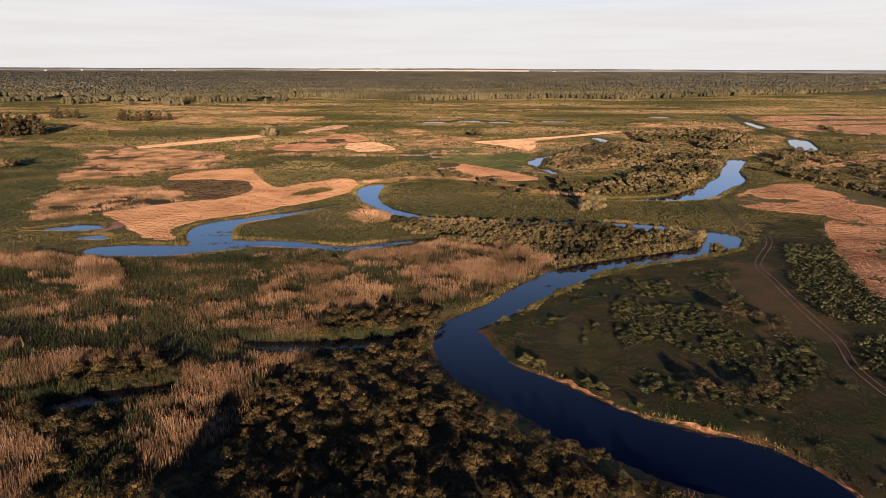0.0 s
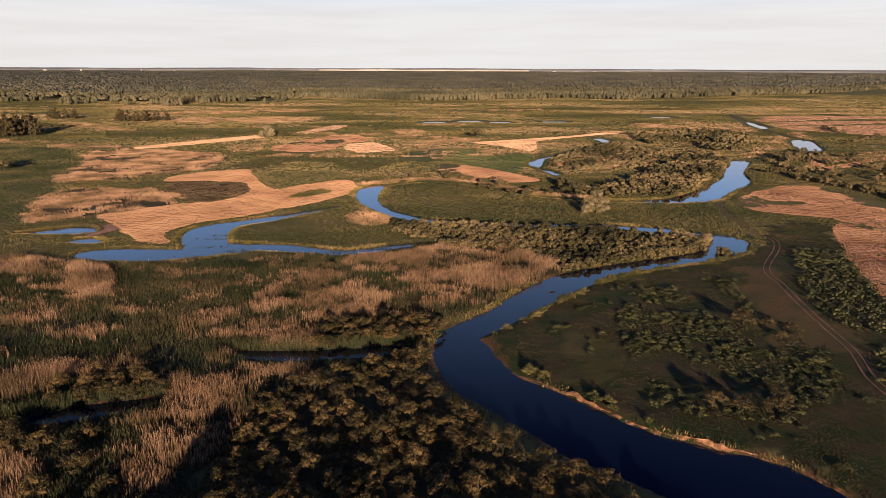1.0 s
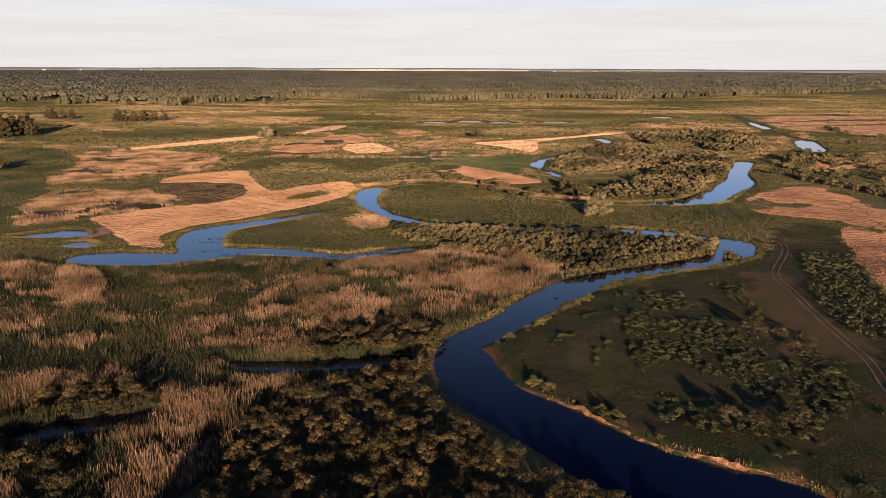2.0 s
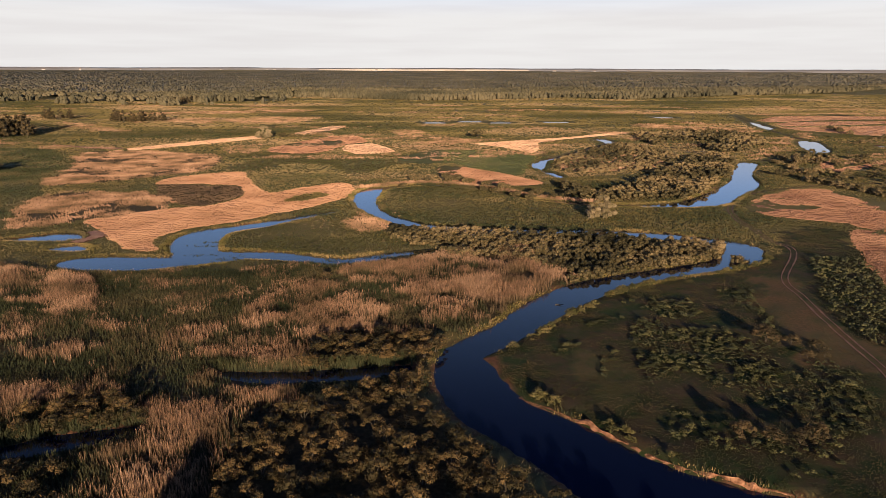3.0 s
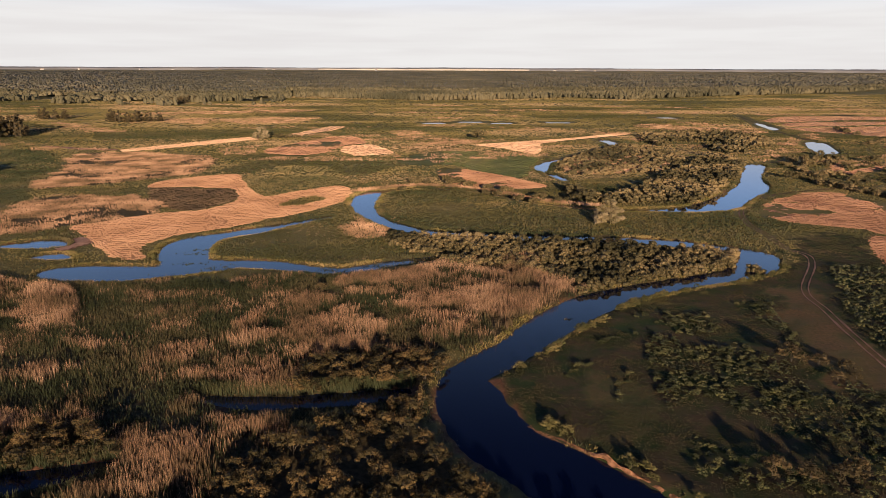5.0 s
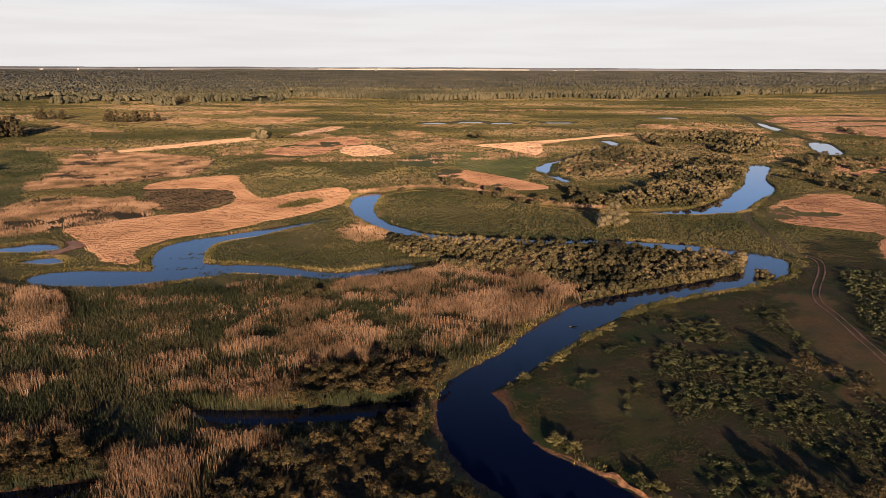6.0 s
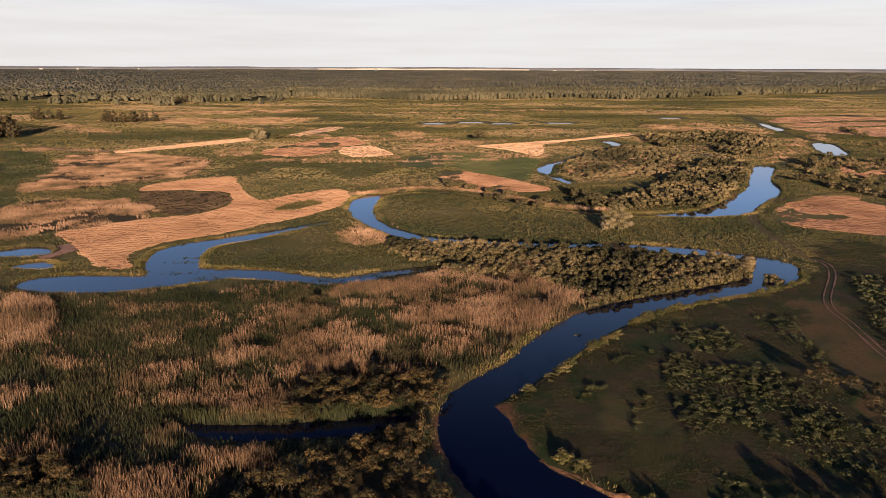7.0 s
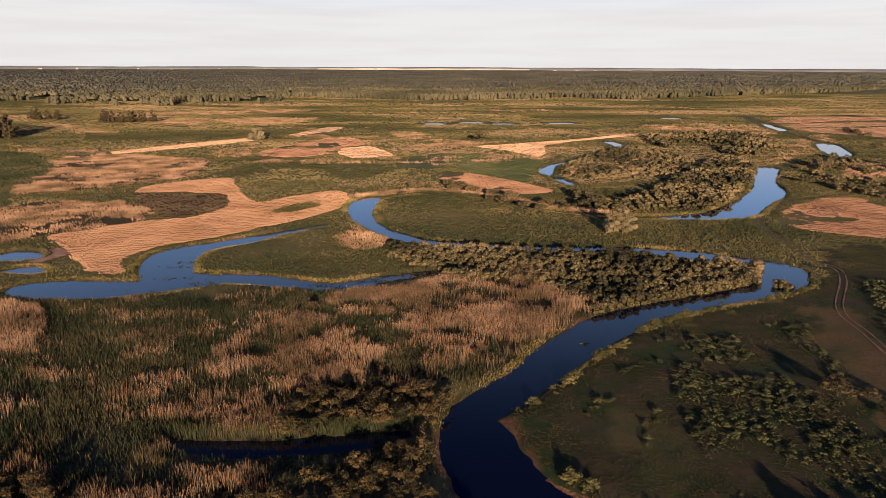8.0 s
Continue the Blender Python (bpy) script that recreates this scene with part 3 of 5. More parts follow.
# ---- mown fields: sheets of stubble with raked swaths ----
def mown_field(name, label, step, row_angle, row_gap, ridge, mat=None):
    q = OUTLINES[name]
    ax, ay = np.arange(q[:, 0].min() - 3, q[:, 0].max() + 3, step), np.arange(q[:, 1].min() - 3, q[:, 1].max() + 3, step)
    x, y = np.meshgrid(ax, ay)
    x, y = x.ravel(), y.ravel()
    ins = within(name, x, y, 0.4 if name in STRAIGHT else 1.2) & (shore(x, y) > 1.5)
    if name == "hay_meadow":
        ins &= ~within("uncut_patch", x, y) & ~within("withered", x, y, 1)
    if name in ("plot_rough", "east_field", "east_corner", "red_ruts_north", "red_ruts_south", "red_strip"):
        ins &= (vnoise(x, y, 22, 31) + 0.5 * vnoise(x, y, 7, 32) + 0.3 * vnoise(x, y, 2.5, 35)) > PATCHY.get(name, -0.65)
    ca, sa = math.cos(row_angle), math.sin(row_angle)
    v = -x * sa + y * ca + 2.5 * vnoise(x, y, 40, 33)
    z = height(x, y) + 0.05 + 0.45 * ridge * (0.5 + 0.5 * np.cos(2 * np.pi * v / row_gap)) * (0.6 + 0.4 * vnoise(x, y, 2.5, 34)) + 0.35 * ridge * RNG.random(len(x))
    g = np.arange(len(x)).reshape(len(ay), len(ax))
    f = np.stack([g[:-1, :-1], g[:-1, 1:], g[1:, 1:], g[1:, :-1]], -1).reshape(-1, 4)
    f = f[ins[f].all(1)]
    used, f = np.unique(f, return_inverse=True)
    ob = mesh_object("mown_field", np.stack([x, y, z], 1)[used], f.reshape(-1, 4), mat or M_STRAW)
    return tagged(ob, label, "field", "mown fields", "structure")


mown_field("hay_meadow", "freshly mown hay meadow, tan stubble in raked swaths", 0.75, 0.25, 3.0, 0.35)
mown_field("strip_west", "narrow mown strip of pale straw", 1.5, 0.6, 4.0, 0.35, M_PALESTRAW)
mown_field("strip_mid", "mown strip of pale straw among rough grass", 2.0, 0.9, 5.0, 0.4, M_PALESTRAW)
mown_field("plot_pale", "small square plot of bright mown straw", 1.2, 0.2, 4.0, 0.45, M_PALESTRAW)
mown_field("plot_rough", "rough half-mown plot of tan stubble", 1.5, 0.2, 5.0, 0.4, M_REDHAY)
mown_field("strip_east", "long mown strip of pale straw", 1.5, 0.45, 4.0, 0.35, M_PALESTRAW)
mown_field("far_field", "wide mown field of reddish straw by the river", 2.5, 0.1, 8.0, 0.5)
mown_field("far_field_mid", "long mown strip of reddish straw between drains", 2.5, 0.2, 8.0, 0.5)
mown_field("far_field_south", "broad mown strip of tan straw beside a hedge", 2.5, 0.2, 8.0, 0.5)
mown_field("red_ruts_north", "raked reddish hay on rough grassland", 1.2, 0.9, 3.0, 0.4, M_REDHAY)
mown_field("red_ruts_south", "narrow strip of raked reddish hay", 1.2, 0.7, 3.0, 0.4, M_REDHAY)
mown_field("east_field", "mown field with clumps of reddish hay", 1.0, -0.4, 3.4, 0.45, M_REDHAY)
mown_field("east_corner", "corner of a mown field with rows of reddish hay", 0.8, 0.15, 3.2, 0.45, M_REDHAY)
mown_field("red_strip", "strip of thin reddish stubble", 1.0, 0.1, 3.0, 0.3, M_REDHAY)
mown_field("green_crop", "smooth bright green plot of young grass", 1.5, 0.5, 3.0, 0.12, M_CROP)


mown_field("field_path", "narrow bare path leading to a mown strip", 1.0, 0.3, 3.0, 0.1, M_MUD)
mown_field("mud", "bare reddish mud beside the oxbow", 1.0, 0.3, 3.0, 0.25, M_MUD)

# ---- cut bank of bare soil on the near bend ----
bc = CH[0][(CH[0][:, 1] < 128) & (CH[0][:, 1] > 78)]
bd = np.gradient(bc[:, :2], axis=0)
bn = np.stack([bd[:, 1], -bd[:, 0]], 1) / np.linalg.norm(bd, axis=1)[:, None]
fine_t = np.linspace(0, len(bc) - 1, 420)
bp_ = np.stack([np.interp(fine_t, np.arange(len(bc)), bc[:, c]) for c in (0, 1, 2)], 1)
bn = np.stack([np.interp(fine_t, np.arange(len(bc)), bn[:, c]) for c in (0, 1)], 1)
lo_d, hi_d = np.zeros(len(bp_)), bp_[:, 2] + 4
for _ in range(18):
    md = (lo_d + hi_d) / 2
    inside = shore(bp_[:, 0] + bn[:, 0] * md, bp_[:, 1] + bn[:, 1] * md) < 0.05
    lo_d, hi_d = np.where(inside, md, lo_d), np.where(inside, hi_d, md)
tall_b = 1.1 * np.maximum(0.28, 0.5 + 0.35 * vnoise(fine_t, 0 * fine_t, 17, 87) + 0.45 * vnoise(fine_t, 0 * fine_t, 5, 97) + 0.3 * vnoise(fine_t, 0 * fine_t, 1.7, 98)) * smooth(126, 116, bp_[:, 1])
rows_ = []
for k, (out_, up) in enumerate(((-0.35, -0.3), (0.0, 0.08), (0.18, 0.45), (0.3, 0.85), (0.45, 1.0), (0.8, 0.6))):
    jit = 0.3 * vnoise(fine_t, 0 * fine_t + 9 * k, 1.2, 99) + 0.2 * vnoise(fine_t, 0 * fine_t, 3.1, 94)
    q_ = bp_[:, :2] + bn * (lo_d + out_ + jit)[:, None]
    rows_.append(np.column_stack([q_, LEVEL + up * tall_b + 0.05 * RNG.random(len(q_))]))
n = len(fine_t)
f = [(k * n + i, k * n + i + 1, (k + 1) * n + i + 1, (k + 1) * n + i) for k in range(5) for i in range(n - 1)]
tagged(mesh_object("river_bank", np.concatenate(rows_), f, M_SOIL), "eroded bare orange soil bank above the river", "bank", kind="structure")

# ---- dirt track: two worn ruts ----
for side in (-0.85, 0.85):
    d = np.gradient(TRACK, axis=0)
    nrm = np.stack([-d[:, 1], d[:, 0]], 1) / np.linalg.norm(d, axis=1)[:, None]
    wob = (0.2 + 0.12 * vnoise(TRACK[:, 0] * 3, TRACK[:, 1] * 3, 9, 81))[:, None]
    rows_ = [TRACK + nrm * (side - wob), TRACK + nrm * side, TRACK + nrm * (side + wob)]
    v = np.concatenate([np.column_stack([r, height(r[:, 0], r[:, 1]) + (0.03 if k != 1 else 0.02) + 0.06]) for k, r in enumerate(rows_)])
    n = len(TRACK)
    f = [(k * n + i, k * n + i + 1, (k + 1) * n + i + 1, (k + 1) * n + i) for k in (0, 1) for i in range(n - 1)]
    tagged(mesh_object("dirt_track", v, f, M_TRACK), "worn rut of a dirt track through the pasture", "track", "track ruts", "structure")


EDGE = np.array([(-3000, 1700), (-868, 1219), (-672, 1153), (-557, 1090), (-464, 1078), (-415, 1065), (-349, 1101), (-257, 1089), (-287, 1386), (-148, 1323), (-41, 1270), (73, 1290), (245, 1398), (340, 1320), (466, 1389), (626, 1500), (782, 1578), (1021, 1765), (1272, 2010), (1700, 2400), (4000, 3200)])


def forest_front(x, y):
    """How far a place lies behind the forest's edge, along its bearing."""
    b = np.arctan2(x, y)
    eb, er = np.arctan2(EDGE[:, 0], EDGE[:, 1]), np.hypot(EDGE[:, 0], EDGE[:, 1])
    o = np.argsort(eb)
    return np.hypot(x, y) - np.interp(b, eb[o], er[o]) - 12 * vnoise(x, y, 30, 71)


# ---- plants as stuff: blades of grass, sedge and reed ----
def strew(x0, x1, y0, y1, per_m2, fan=True):
    n = int((x1 - x0) * (y1 - y0) * per_m2)
    x, y = RNG.uniform(x0, x1, n), RNG.uniform(y0, y1, n)
    if fan:
        keep = np.abs(x) < 0.67 * y + 30
        x, y = x[keep], y[keep]
    return x, y


def blades(x, y, tall, wide, count, lean=0.25, spread=0.4, yaw=0.5):
    """Clumps of upright three-cornered blades: corners and the height along each blade."""
    n = len(x) * count
    cx, cy = np.repeat(x, count) + RNG.normal(0, spread, n), np.repeat(y, count) + RNG.normal(0, spread, n)
    h = np.repeat(np.broadcast_to(tall, x.shape), count) * RNG.uniform(0.65, 1.15, n)
    w = np.repeat(np.broadcast_to(wide, x.shape), count) * RNG.uniform(0.7, 1.3, n) / 2
    a = np.where(cy > 235, RNG.normal(0, yaw, n), RNG.uniform(0, np.pi, n))
    z = height(cx, cy) - 0.05
    tx, ty = RNG.normal(0, lean, n) * h, RNG.normal(0, lean, n) * h
    v = np.empty((n, 3, 3))
    v[:, 0] = np.stack([cx - w * np.cos(a), cy - w * np.sin(a), z], 1)
    v[:, 1] = np.stack([cx + w * np.cos(a), cy + w * np.sin(a), z], 1)
    v[:, 2] = np.stack([cx + tx, cy + ty, z + h], 1)
    return v


def plant_stuff(name, parts, mat, label, category):
    v = np.concatenate(parts)
    # blades further off get less of the painted foot shade
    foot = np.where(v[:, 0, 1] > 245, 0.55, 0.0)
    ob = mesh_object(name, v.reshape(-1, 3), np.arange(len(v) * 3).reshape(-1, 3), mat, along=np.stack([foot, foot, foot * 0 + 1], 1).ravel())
    return tagged(ob, label, category, kind="stuff")


# reed beds
rx, ry = strew(-160, 45, 72, 240, 4.6)
ok = any_of(REEDS, rx, ry, 3) & (shore(rx, ry) > 0.8) & ~any_of(WILLOWS, rx, ry)
patch = vnoise(rx, ry, 14, 41) + 0.6 * vnoise(rx, ry, 5, 42)
gap = vnoise(rx, ry * 1.6, 11, 43) + 0.5 * vnoise(rx, ry, 4, 44)
loose = RNG.normal(0, 0.28, len(rx))
dry = ok & ~((shore(rx, ry) < 4.5) & (shore(rx, ry + 4.5) < 0.3) & (ry < 148)) & (patch + loose > np.where((rx < -32) & (ry < 165), -0.1, -0.35)) & (gap + loose > np.where((rx < -32) & (ry < 165), np.where(ry < 128, 0.18, 0.05), -0.15))
parts = [blades(rx[dry], ry[dry], 1.9 + 0.5 * vnoise(rx[dry], ry[dry], 6, 47), 0.13, 6, 0.14, 0.4)]
fx, fy = strew(-260, 150, 240, 510, 1.3)
ok2 = any_of(REEDS, fx, fy, 4) & (shore(fx, fy) > 1) & (vnoise(fx, fy, 16, 45) + 0.6 * vnoise(fx, fy, 6, 46) + RNG.normal(0, 0.3, len(fx)) > -0.25)
parts.append(blades(fx[ok2], fy[ok2], 0.85, 0.36, 4, 0.22, 0.8))
for y0, y1, d, w in ((400, 700, 0.25, 0.5), (700, 1100, 0.09, 1.1)):
    half = 0.67 * y1 + 30
    x, y = strew(-half, half, y0, y1, d)
    k = (vnoise(x * 0.3, y, 26, 49) + 0.6 * vnoise(x * 0.5, y, 9, 50) + RNG.normal(0, 0.12, len(x)) > 0.72) & (shore(x, y) > 16)
    parts.append(blades(x[k], y[k], 1.2, w, 3, 0.2, 0.9))
x, y = strew(-420, 340, 440, 1000, 0.22)
k = any_of(DRY, x, y, 7) & (vnoise(x * 0.5, y, 12, 55) + RNG.normal(0, 0.3, len(x)) > -0.3) & (shore(x, y) > 6)
parts.append(blades(x[k], y[k], 1.0, 0.8, 3, 0.25, 0.9))
x, y = strew(-50, 70, 312, 395, 1.6)
s = shore(x, y)
k = (s > 0.8) & (s < 5.5 + 2 * vnoise(x, y, 9, 56)) & (shore(x, y - 6) < s - 2)
parts.append(blades(x[k], y[k], 1.5, 0.3, 4, 0.2, 0.5))
x, y = strew(-165, 10, 120, 232, 1.5)
k = within("sedge", x, y, 3) & (vnoise(x, y * 1.5, 9, 57) + 0.6 * vnoise(x, y, 3.5, 58) + RNG.normal(0, 0.25, len(x)) > 0.35) & (shore(x, y) > 1.5) & ~any_of(REEDS, x, y)
parts.append(blades(x[k], y[k], 1.5, 0.15, 5, 0.18, 0.4))
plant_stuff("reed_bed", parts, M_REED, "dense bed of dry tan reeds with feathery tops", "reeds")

# green sedge
sx, sy = strew(-170, 10, 76, 245, 3.2)
sok = (within("sedge", sx, sy, 4) | within("reed_backwater", sx, sy) | (any_of(REEDS, sx, sy, 3) & ((vnoise(sx, sy, 14, 41) + 0.6 * vnoise(sx, sy, 5, 42) + RNG.normal(0, 0.3, len(sx)) <= -0.05) | (RNG.random(len(sx)) < 0.25)))) & (shore(sx, sy) > 0.4) & ~any_of(["willow_mid", "willow_near"], sx, sy)
low_sx, low_sy = strew(-48, -4, 131, 141, 3.0, False)
low_ok = (shore(low_sx, low_sy) > 0.15) & (shore(low_sx, low_sy) < 6) & ~any_of(REEDS, low_sx, low_sy)
parts = [blades(sx[sok], sy[sok], 1.05 + 0.35 * vnoise(sx[sok], sy[sok], 7, 48), 0.16, 5, 0.22, 0.45)]
parts.append(blades(low_sx[low_ok], low_sy[low_ok], 0.6, 0.2, 5, 0.3, 0.4))
for x0, x1, y0, y1 in ((-47, -7, 139, 150), (-78, -52, 110, 124)):      # dark sedge that overhangs the backwaters
    x, y = strew(x0, x1, y0, y1, 7.0, False)
    s = shore(x, y)
    k = (s > 0.05) & (s < 2.4) & (shore(x, y - 3) < s - 0.5)
    parts.append(blades(x[k], y[k], 2.0, 0.22, 5, 0.2, 0.25))
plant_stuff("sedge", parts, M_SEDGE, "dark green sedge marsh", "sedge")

# meadow grass, taller tussocks and turf
parts, pasture, dull, fresh, rowcrop = [], [], [], [], []
NOT_GRASS = FIELDS + REEDS + WILLOWS + ["field_path", "sedge", "withered", "mud", "point_bar", "green_crop"]
for y0, y1, d, h, w, c in ((-40, 85, 0.3, 0.5, 0.3, 3), (85, 230, 0.85, 0.5, 0.18, 4), (230, 400, 0.85, 0.55, 0.55, 2), (400, 700, 0.32, 0.55, 1.3, 2), (700, 1100, 0.1, 0.7, 2.8, 2), (1100, 1600, 0.04, 0.85, 4.2, 2)):
    half = max(0.67 * y1 + 30, 110)
    x, y = strew(-half, half, y0, y1, d, y1 > 90)
    keep = (shore(x, y) > (0.5 if y1 < 250 else 2.0 if y1 < 450 else 4.0 if y1 < 750 else 9.0)) & (track_gap(x, y) > 1.6) & ~any_of(NOT_GRASS, x, y)
    if y1 > 300:
        keep &= ~any_of(FIELDS, x, y + h * y / 62)
    keep &= forest_front(x, y) < np.where(x < -0.17 * y, 150, 5)
    x, y = x[keep], y[keep]
    low = within("pasture", x, y, 8) & ~within("point_bar", x, y)
    if low.any():
        k = ~(low & within("bare_patch", x, y, 6) & (RNG.random(len(x)) < 0.75))
        x, y, low = x[k], y[k], low[k]
    for nm, lst in (("dull_meadow", dull), ("green_rows", rowcrop), ("green_west", rowcrop)):
        k = within(nm, x, y, 3)
        if k.any():
            lst.append(blades(x[k], y[k], h * 0.8, w, c, 0.3, 0.5 + w / 2))
            x, y, low = x[~k], y[~k], low[~k]
    parts.append(blades(x[~low], y[~low], h * (0.75 + 0.35 * vnoise(x[~low], y[~low], 25, 51)), w, c, 0.3, 0.5 + w / 2))
    if low.any():
        pasture.append(blades(x[low], y[low], 0.13 + 0.07 * vnoise(x[low], y[low], 8, 52), w, c, 0.5, 0.6))
hx, hy = strew(-75, -50, 315, 345, 0.8, False)
k = within("uncut_patch", hx, hy)
parts.append(blades(hx[k], hy[k], 0.8, 0.4, 4))
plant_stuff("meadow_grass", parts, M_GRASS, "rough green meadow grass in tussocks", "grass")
px_, py_ = strew(5, 156, 85, 265, 2.4)
k = within("pasture", px_, py_, 3) & (shore(px_, py_) > 0.6) & (track_gap(px_, py_) > 1.8) & (vnoise(px_, py_, 7, 53) + 0.7 * vnoise(px_, py_, 2.5, 54) + RNG.normal(0, 0.3, len(px_)) > -0.45) & ~(within("bare_patch", px_, py_, 6) & (RNG.random(len(px_)) < 0.8))
pasture.append(blades(px_[k], py_[k], 0.2, 0.26, 4, 0.4, 0.45))
plant_stuff("dull_grass", dull, M_DULL, "dull brownish meadow grass", "grass")
x, y = strew(0, 65, 398, 522, 1.0)
k = within("green_crop", x, y, 1)
fresh.append(blades(x[k], y[k], 0.3, 0.4, 3, 0.35, 0.5))
plant_stuff("row_crop", rowcrop, M_SEDGE, "dark green crop in faint rows", "crop")
plant_stuff("green_grass", fresh, M_CROP, "fresh green meadow grass", "grass")
plant_stuff("turf", pasture, M_PASTURE, "short grazed dark green turf", "grass")

# dark tussocks that mottle the rough meadows
tuft = []
for y0, y1, d, h, w in ((150, 260, 0.22, 0.75, 0.3), (260, 420, 0.24, 0.85, 0.5), (420, 700, 0.08, 0.95, 1.0)):
    half = 0.67 * y1 + 30
    x, y = strew(-half, half, y0, y1, d)
    k = (vnoise(x * 0.6, y, 24, 101) + 0.7 * vnoise(x, y, 8, 102) + RNG.normal(0, 0.25, len(x)) > 0.1) & (shore(x, y) > 3) & ~any_of(NOT_GRASS + ["pasture"], x, y) & (track_gap(x, y) > 2) & ~any_of(FIELDS, x, y + h * y / 62)
    tuft.append(blades(x[k], y[k], h, w, 5, 0.3, 0.45))
plant_stuff("grass_tussocks", tuft, M_SEDGE, "dark green tussocks dotted over the meadow", "grass")

bx, by = strew(-150, -90, 300, 370, 0.8, False)
k = within("withered", bx, by)
plant_stuff("withered_grass", [blades(bx[k], by[k], 0.5, 0.4, 4, 0.4)], M_BURNT, "patch of withered dark brown grass", "grass")

# lush fringe along the water
wx, wy = strew(-160, 210, 85, 460, 4.5)
s = shore(wx, wy)
edge_w = 1.5 + 1.6 * vnoise(wx, wy, 14, 61) + RNG.normal(0, 0.5, len(s))
k = (s > 0.1) & (s < edge_w) & ~((wy < 146) & (wx < 52 - (wy - 80) * 0.77)) & ~within("point_bar", wx, wy) & ~(within("pasture", wx, wy, 0) & (wy < 190) & ((vnoise(wx, wy, 4, 66) < 0.15) | (wy < 122)))
lush = (vnoise(wx, wy, 38, 62) + 0.5 * vnoise(wx, wy, 8, 67) + RNG.normal(0, 0.15, len(s)) > 0.05) | (np.abs(wx + 60) < 40) & (np.abs(wy - 240) < 22)
plant_stuff("bank_grass", [blades(wx[k & lush], wy[k & lush], 0.55, 0.22, 4, 0.35, 0.4)], M_FRESH, "yellow-green grass fringe along the river bank", "grass")
k &= ~lush
plant_stuff("bank_sedge", [blades(wx[k], wy[k], 0.9, 0.22, 3, 0.25, 0.4)], M_SEDGE, "dark sedge fringe along the water", "sedge")

ex, ey = strew(-92, 2, 217, 247, 1.6, False)
k = (shore(ex, ey) < 0) & (vnoise(ex * 0.6, ey * 2.5, 7, 64) + 0.5 * vnoise(ex * 0.5, ey * 2, 2.5, 65) + RNG.normal(0, 0.3, len(ex)) > 0.62 - 0.006 * (ex + 50))
v = blades(ex[k], ey[k], 0.5, 0.4, 3, 0.3)
v[:, :2, 2], v[:, 2, 2] = LEVEL - 0.02, LEVEL + 0.2
plant_stuff("water_plants", [v], M_SEDGE, "dark water plants breaking the surface of the oxbow", "water plants")

# stubble on the mown fields
parts, red_parts, pale_parts = [], [], []
for n in FIELDS:
    q = OUTLINES[n]
    d = 3.0 if q[:, 1].mean() < 420 else (0.8 if q[:, 1].mean() < 650 else 0.25)
    x, y = strew(q[:, 0].min(), q[:, 0].max(), q[:, 1].min(), q[:, 1].max(), d, False)
    k = within(n, x, y, 0.4 if n in STRAIGHT else 1.2) & ~within("uncut_patch", x, y) & ~(within("withered", x, y, 1)) & (shore(x, y) > 1.5)
    red = n in ("plot_rough", "east_field", "east_corner", "red_strip", "red_ruts_north", "red_ruts_south")
    if red:
        k &= (vnoise(x, y, 22, 31) + 0.5 * vnoise(x, y, 7, 32)) > PATCHY.get(n, -0.65) + 0.1 + RNG.normal(0, 0.1, len(x))
    (pale_parts if n in ("plot_pale", "strip_west", "strip_mid", "strip_east") else red_parts if red else parts).append(blades(x[k], y[k], 0.4, 0.8 if d > 1 else 2.0, 3, 0.25, 0.5, 0.2))
plant_stuff("stubble", parts, M_STRAW, "short tan straw stubble", "stubble")
plant_stuff("pale_stubble", pale_parts, M_PALESTRAW, "bright pale straw stubble", "stubble")
plant_stuff("hay_stubble", red_parts, M_REDHAY, "reddish stubble and strewn hay", "stubble")


# ---- shrubs and trees ----
def ball_quads(n=2):
    """A unit ball of quads, six faces of n by n."""
    g = np.linspace(-1, 1, n + 1)
    out = []
    for axis in range(3):
        for side in (-1.0, 1.0):
            for i in range(n):
                for j in range(n):
                    q = np.empty((4, 3))
                    q[:, axis] = side
                    q[:, (axis + 1) % 3] = [g[i], g[i + 1], g[i + 1], g[i]]
                    q[:, (axis + 2) % 3] = [g[j], g[j], g[j + 1], g[j + 1]]
                    out.append((q if side > 0 else q[::-1]) / np.linalg.norm(q, axis=1)[:, None])
    return np.array(out)


LUMP, NUB = ball_quads(2), ball_quads(1)


